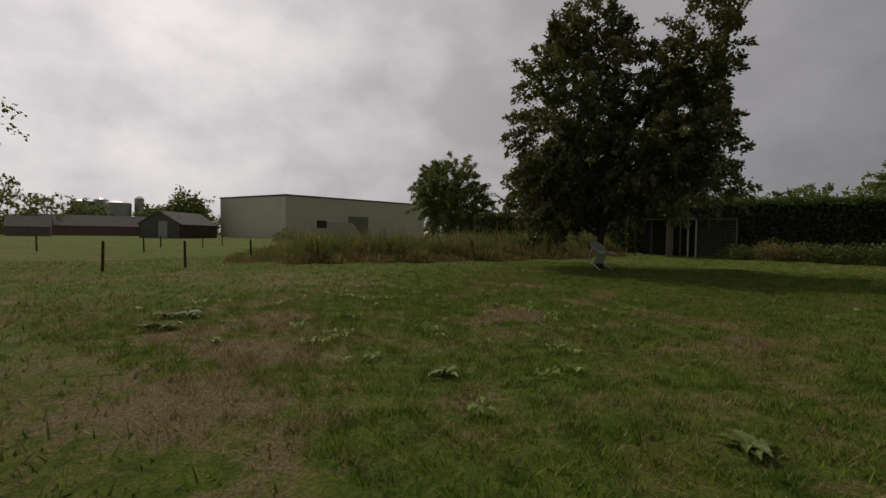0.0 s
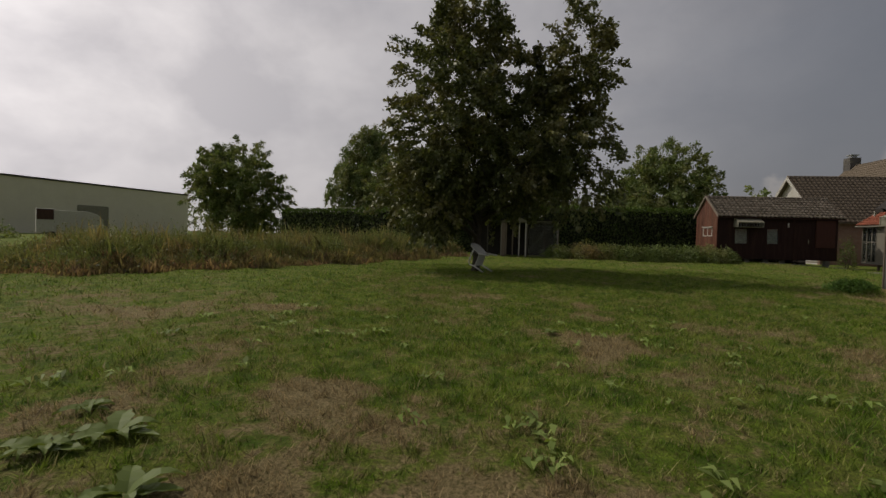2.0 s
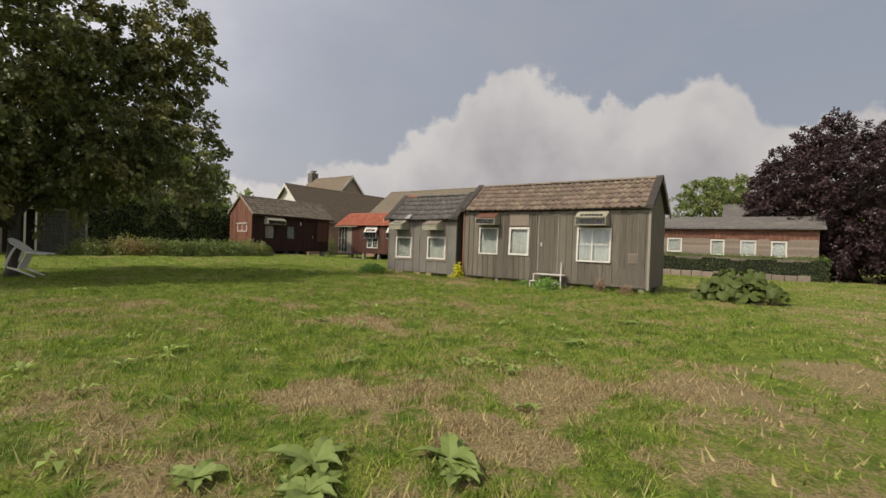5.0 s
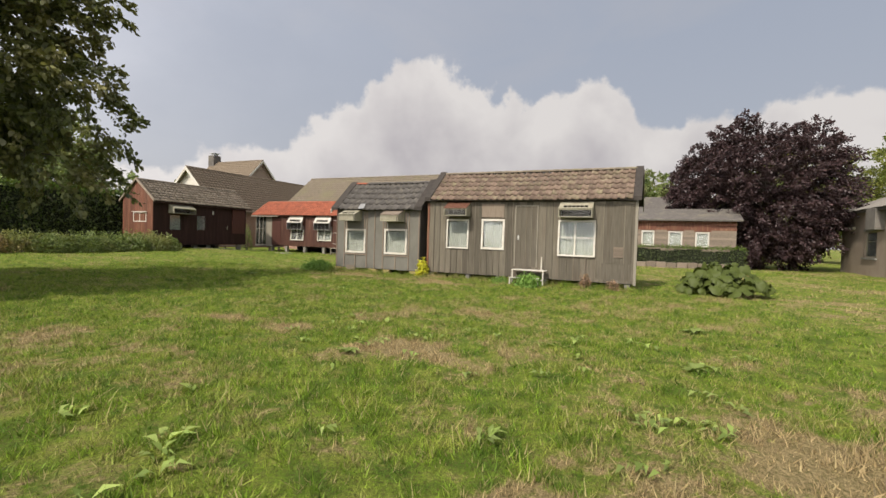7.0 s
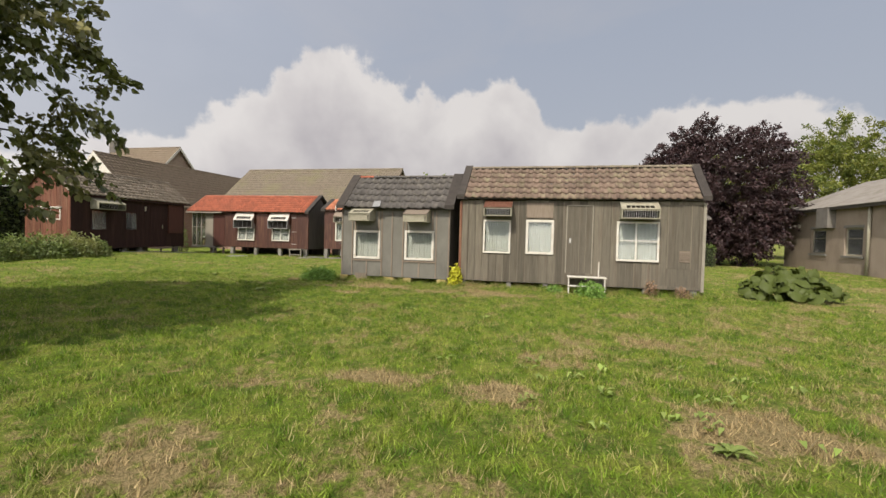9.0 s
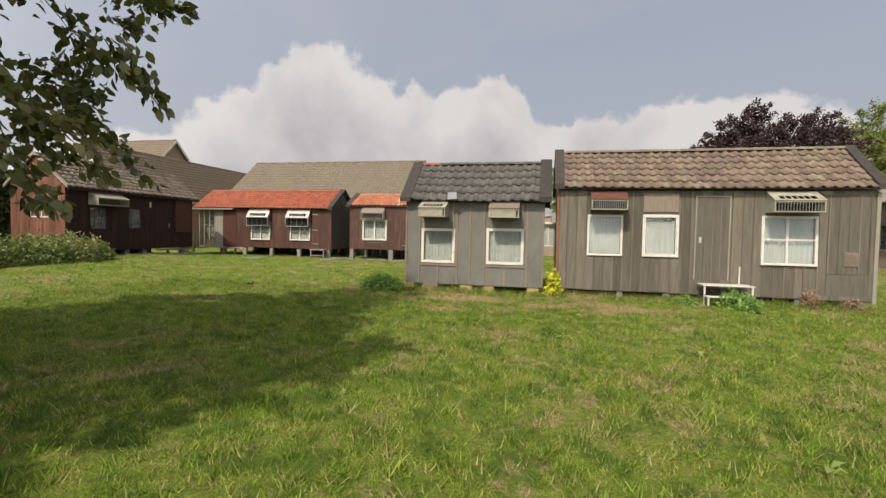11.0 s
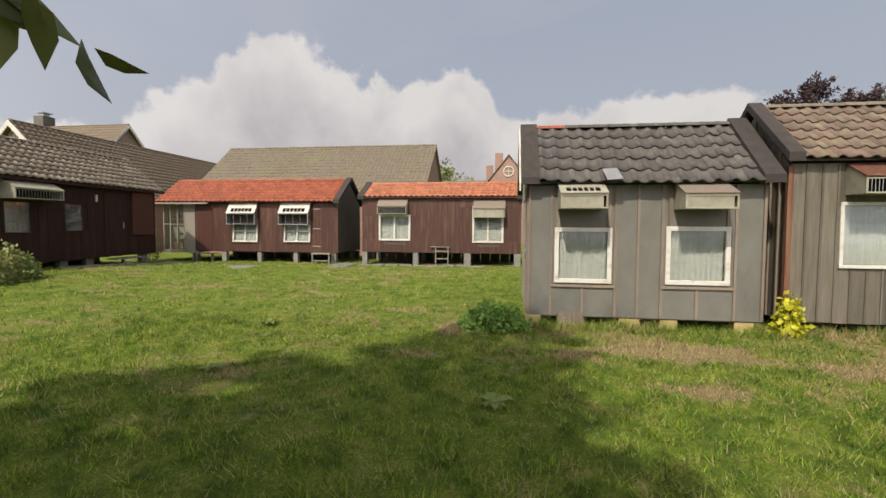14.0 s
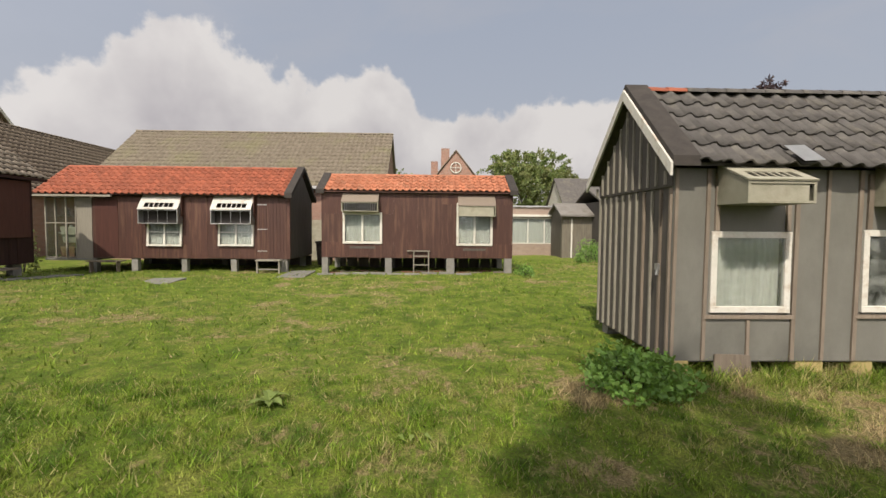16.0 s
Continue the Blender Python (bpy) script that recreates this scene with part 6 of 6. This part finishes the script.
def yard_bits():
    for x, y, a, w, l, lab in ((15.1, 26.4, 10, 0.9, 1.5, "grey concrete slab lying in the grass"), (18.2, 23.4, 4, 0.9, 2.3, "worn concrete path slab between the lofts")):
        z = hz(x, y)
        s = thing("paving_slab", pose(x, y, z, 0, 0, a), lab, "slab")
        part("slab", Shape().box((-l / 2, -w / 2, -0.03), (l / 2, w / 2, 0.025)), CONCRETE, s, bevel=0.01)
    for k in range(8):
        x, y = 11.7 + 0.66 * k, 30.05 - 0.03 * k + RND.uniform(-0.03, 0.03)
        s = thing("paving_slab", pose(x, y, hz(x, y), 0, 0, RND.uniform(-2, 2)), "pale concrete slab of the strip before the brown loft", "slab", "slabs before the loft")
        part("slab", Shape().box((-0.32, -0.16, -0.03), (0.32, 0.16, 0.04)), CONCRETE, s, bevel=0.01)
    for k in range(9):
        x, y = 18.25 + RND.uniform(-0.06, 0.06), 22.4 - 0.62 * k
        s = thing("edging_stone", pose(x, y, hz(x, y), 0, 0, 90 + RND.uniform(-4, 4)), "flat grey edging stone along the loft", "stone", "edging stones")
        part("stone", Shape().box((-0.28, -0.1, -0.03), (0.28, 0.1, 0.05 + RND.uniform(0, 0.02))), CONCRETE, s, bevel=0.012)
    for k in range(16):
        x, y = 24.6 + RND.uniform(-0.05, 0.05), 8.6 - 0.6 * k
        s = thing("bed_stone", pose(x, y, hz(x, y)), "rough brown stone of the bed's edge", "stone", "bed edge stones")
        part("stone", Shape().box((-0.15, -0.29, -0.05), (0.15, 0.29, 0.30 + RND.uniform(0, 0.08))), BATTEN, s, bevel=0.03)
    b = thing("waste_bin", pose(21.6, 23.2, hz(21.6, 23.2)), "dark plastic wheeled bin between the lofts", "bin")
    part("body", Shape().solid([(-0.24, -0.26, 0.05), (0.24, -0.26, 0.05), (0.24, 0.26, 0.05), (-0.24, 0.26, 0.05), (-0.29, -0.33, 1.0), (0.29, -0.33, 1.0), (0.29, 0.33, 1.0), (-0.29, 0.33, 1.0)]), DARK_FELT, b, bevel=0.03)
    part("lid", Shape().box((-0.31, -0.36, 1.0), (0.31, 0.36, 1.07)), DARK_FELT, b, bevel=0.02)


# ---- put the place together ----
ground()
grey_loft()
small_grey_loft()
brown_loft()
orange_loft_long()
glazed_porch()
orange_loft_short()
buildings()
far_field()

# the big tree on the lawn, two stems that spread into two crowns
tree("lawn_tree", (-5.25, 19.5), [(-1.2, -0.5, 6.2, 2.3, 3.3, 4.2), (2.85, 0.2, 5.6, 1.75, 2.5, 2.3), (1.9, -0.9, 7.4, 1.5, 1.4, 1.4), (1.0, 0.4, 4.4, 2.9, 2.9, 2.1), (-0.2, 0, 9.7, 1.2, 1.5, 1.9), (3.7, -1.3, 8.3, 0.95, 1.1, 2.1), (-1.9, -0.6, 3.3, 1.6, 2.2, 1.5), (3.3, -2.1, 4.9, 1.25, 1.0, 0.75), (4.55, -2.3, 4.2, 0.65, 0.6, 0.4), (4.5, -1.3, 3.3, 0.4, 0.4, 0.3), (3.5, -1.6, 3.1, 1.0, 0.8, 0.6)],
     1700, 68, 0.23, 0.145, LEAF, "tall broad-leaved tree with dark green double crown", 3, trunk=0.14, limbs=60, lean=(0.5, 0), shellness=0.45, bumps=4, bump_size=0.36, corners=6)
tree("field_tree", (-39, 58), [(0, 0, 7.9, 5.6, 5, 5.6), (2, 0, 5, 4.6, 4.5, 3.6), (-2.5, 0, 8.5, 3, 3, 3.4)], 560, 90, 0.5, 0.3, LEAF_FAR, "round dark green tree behind the weeds", 4, trunk=0.35)
tree("birch_tree", (-21, 54), [(0.6, 0, 8.8, 2.5, 2.6, 5.2), (-0.8, 0, 6.2, 2.5, 2.4, 3.7), (1.2, 0, 11.6, 1.7, 1.7, 2.7)], 460, 80, 0.42, 0.25, LEAF_FAR, "drooping birch tree above the hedge", 5, trunk=0.25, droop=1.4)
tree("garden_tree", (-15.6, 50), [(0, 0, 6, 3.6, 3.4, 4.2), (3.5, 0, 5.5, 3.4, 3, 3.6)], 420, 80, 0.42, 0.26, LEAF_FAR, "round green garden tree above the hedge", 6, trunk=0.25)
tree("garden_tree", (15.5, 57), [(0, 0, 7.2, 5.2, 5, 5.6), (-2, 0, 5.5, 4, 4, 4)], 720, 80, 0.48, 0.28, LEAF_FAR, "broad green tree behind the hedge", 7, trunk=0.3)
tree("garden_tree", (4, 52), [(0, 0, 2.9, 4.5, 4, 2.0), (7, 1, 3.0, 4.5, 4, 2.0), (-7, 1, 2.8, 4, 4, 1.9)], 480, 75, 0.5, 0.3, LEAF_FAR, "spreading green trees beyond the hedge", 8, trunk=0.3)
tree("copper_beech", (30.5, -3.0), [(0, 0, 5.6, 4.4, 4.4, 4.6), (-0.5, 2.6, 5.2, 3.2, 2.6, 3.8), (0, -2.4, 5.6, 3.4, 2.8, 4.0), (-0.5, 0, 3.0, 4.0, 4.3, 2.6), (0, -3.2, 8.2, 1.5, 1.4, 2.0), (-0.5, 1.6, 8.6, 1.5, 1.6, 1.9), (0.3, 4.6, 5.6, 1.2, 1.0, 2.0)], 1800, 75, 0.30, 0.165, LEAF_PURPLE, "dense copper beech with dark purple leaves", 9, trunk=0.3, limbs=40, bumps=5, bump_size=0.28, shellness=0.7)
tree("wood_edge_tree", (52, -22), [(0, 0, 8, 7, 6, 6), (-5, 5, 7, 5, 5, 5), (-2, -8, 8, 6, 6, 6), (2, 12, 6.5, 6, 6, 5)], 1500, 85, 0.55, 0.25, LEAF_LIGHT, "light green trees behind the rendered building", 10, trunk=0.4)
tree("wood_edge_tree", (44, -34), [(0, 0, 9, 7, 7, 7), (-9, -4, 8.5, 7, 6, 6)], 1100, 85, 0.55, 0.25, LEAF_LIGHT, "light green trees behind the rendered building", 12, trunk=0.4)
tree("oak_tree", (60, 6.5), [(0, 0, 6.5, 5.5, 4.5, 4.6), (0, -3.5, 5.5, 4, 4, 4)], 480, 80, 0.45, 0.28, LEAF_FAR, "olive green oak behind the annex", 13, trunk=0.35)
tree("garden_tree", (58, 26), [(0, 0, 5.6, 3.5, 3, 3.4)], 120, 30, 0.7, 0.45, LEAF_FAR, "green tree top behind the hall", 14, trunk=0.3)
conifer("spruce_tree", (-25.5, 74), 7.5, 2.2, LEAF_DEEP, "small dark spruce beyond the hedge", 90)
tree("field_tree", (-23.3, 1.2), [(0, 0, 5.8, 1.9, 1.9, 1.3)], 130, 40, 0.4, 0.16, LEAF_LIGHT, "light green tree beside the field", 15, trunk=0.18)
for i, (x, y, r, h) in enumerate(((-170, 32, 14, 13), (-185, 55, 10, 8), (-190, 78, 7, 9), (-130, 62, 5, 10), (-240, 130, 20, 9), (-120, 150, 30, 9), (10, 120, 30, 12), (60, 100, 30, 12), (90, 60, 26, 11), (100, -10, 26, 14))):
    tree("far_tree", (x, y), [(0, 0, h * 0.5, r, r * 0.7, h * 0.5), (r * 0.5, 0, h * 0.4, r * 0.7, r * 0.6, h * 0.42)], 110, 26, 1.5, 1.1, LEAF_FAR, "hazy green trees on the horizon", 30 + i, trunk=0.4, limbs=8, group="horizon trees")
hedge("hedge", (-7.6, 34.3), (11.5, 35.0), 3.75, 1.5, 26000, 0.16, "tall clipped dark hedge with bright top", 2)
hedge("hedge", (-25.0, 41.8), (-7.4, 35.2), 3.55, 1.5, 16000, 0.18, "clipped hedge beyond the weeds", 3)
hs = gable_house("hedge_side_building", pose(-23, 47.5, 0, 0, 0, -18), 13, 5, 2.9, 4.35, "low outbuilding with pale corrugated roof behind the hedge", PLASTER, ASBESTOS, 0, 0)
hedge("hedge", (25.0, 8.8), (25.0, -1.5), 1.35, 0.7, 7000, 0.09, "low clipped hedge before the long shed", 4)
tall_weeds()
for i, (x, y, r, h) in enumerate(((-0.6, 29.0, 1.0, 0.75), (0.8, 28.7, 1.1, 0.95), (2.2, 29.0, 1.1, 0.9), (3.6, 28.8, 1.2, 0.85), (5.0, 28.6, 1.2, 0.9), (6.4, 28.6, 1.2, 0.92), (7.7, 28.7, 1.1, 0.95), (8.8, 29.0, 0.9, 0.8))):
    bush("shrub", x, y, r, 0.8, h, 2600, 0.10, STALK if i in (1, 2) else LEAF_FAR, "low rounded green shrub along the hedge", 50 + i, group="shrub row")
bush("nettle_clump", 6.8, 16.35, 0.64, 0.55, 0.36, 2200, 0.075, LEAF_NETTLE, "clump of green nettles at the loft corner", 70, "nettles")
bush("yellow_shrub", 6.98, 11.62, 0.24, 0.2, 0.62, 420, 0.11, LEAF_YELLOW, "bright yellow-green shrub between the grey lofts", 71)
bush("weed_clump", 6.5, 7.45, 0.75, 0.4, 0.36, 1500, 0.07, LEAF_NETTLE, "green weeds growing round the steps", 72, "weeds")
bush("weed_clump", 6.6, 8.5, 0.4, 0.25, 0.2, 400, 0.06, LEAF_NETTLE, "green weeds growing round the steps", 73, "weeds")
bush("box_shrub", 24.6, 10.6, 0.6, 0.7, 1.05, 1500, 0.09, LEAF_NETTLE, "small rounded green shrub by the shed", 74)
bush("scrub", -61, 44.5, 3.5, 2, 1.9, 900, 0.3, LEAF_FAR, "dark green scrub by the field fence", 75)
bush("dark_shrub", 18.3, 33.1, 0.55, 0.5, 1.9, 900, 0.10, LEAF_FAR, "dark green shrub beside the porch", 76)
bush("dry_weed_clump", 6.95, 5.75, 0.3, 0.2, 0.42, 420, 0.055, STRAW, "dry brown weeds at the loft base", 77, "weeds")
bush("dry_weed_clump", 6.95, 4.9, 0.35, 0.2, 0.3, 420, 0.05, STRAW, "dry brown weeds at the loft base", 78, "weeds")
bush("weed_clump", 18.3, 15.2, 0.5, 0.35, 0.4, 420, 0.09, LEAF_NETTLE, "green weeds at the loft corner", 79, "weeds")
for k in range(14):
    y = 22.3 - 0.48 * k + RND.uniform(-0.15, 0.15)
    x = 18.9 + RND.uniform(-0.1, 0.7)
    b = thing("scrap_board", pose(x, y, hz(x, y), 0, RND.uniform(-3, 3), RND.uniform(60, 120)), "weathered scrap board lying beneath the loft", "board", "scrap boards")
    part("board", Shape().box((-0.35, -0.05, -0.02), (0.35, 0.05, 0.04)), BATTEN if k % 2 else RED_BOARD, b)
rhubarb()
garden_chair()
white_steps()
aviary()
fence()
yard_bits()
rosettes()
coarse_weeds()
GRASS = np.random.default_rng(1)
blade_field("near_grass", GRASS, 950000, -10.5, 7.0, 1.5, 23.0, 0.07, 0.0055, BLADES, "short mown lawn grass", lambda x, y: x > -10.5 + 4 * np.abs(np.sin(917.3 * x + 531.7 * y)))
blade_field("grass_tufts", GRASS, 170000, -10.5, 7.0, 0.5, 23.0, 0.115, 0.0065, BLADES, "longer tufts in the lawn", lambda x, y: (np.sin(3.1 * x + 2 * np.sin(2.2 * y)) * np.sin(2.7 * y + 2 * np.sin(1.9 * x)) > 0.55) | (np.sin(9 * x) * np.sin(8 * y + x) > 0.8))
blade_field("far_grass", GRASS, 340000, -24, 26, -12, 33, 0.075, 0.012, BLADES, "short lawn grass", lambda x, y: ~((x > -10.5 + 4 * np.abs(np.sin(613.1 * x + 377.9 * y))) & (x < 7.0) & (y > 1.5) & (y < 23)))
blade_field("loft_edge_grass", GRASS, 16000, 6.7, 7.35, 3.5, 16.4, 0.17, 0.006, BLADES, "longer uncut grass along the lofts")
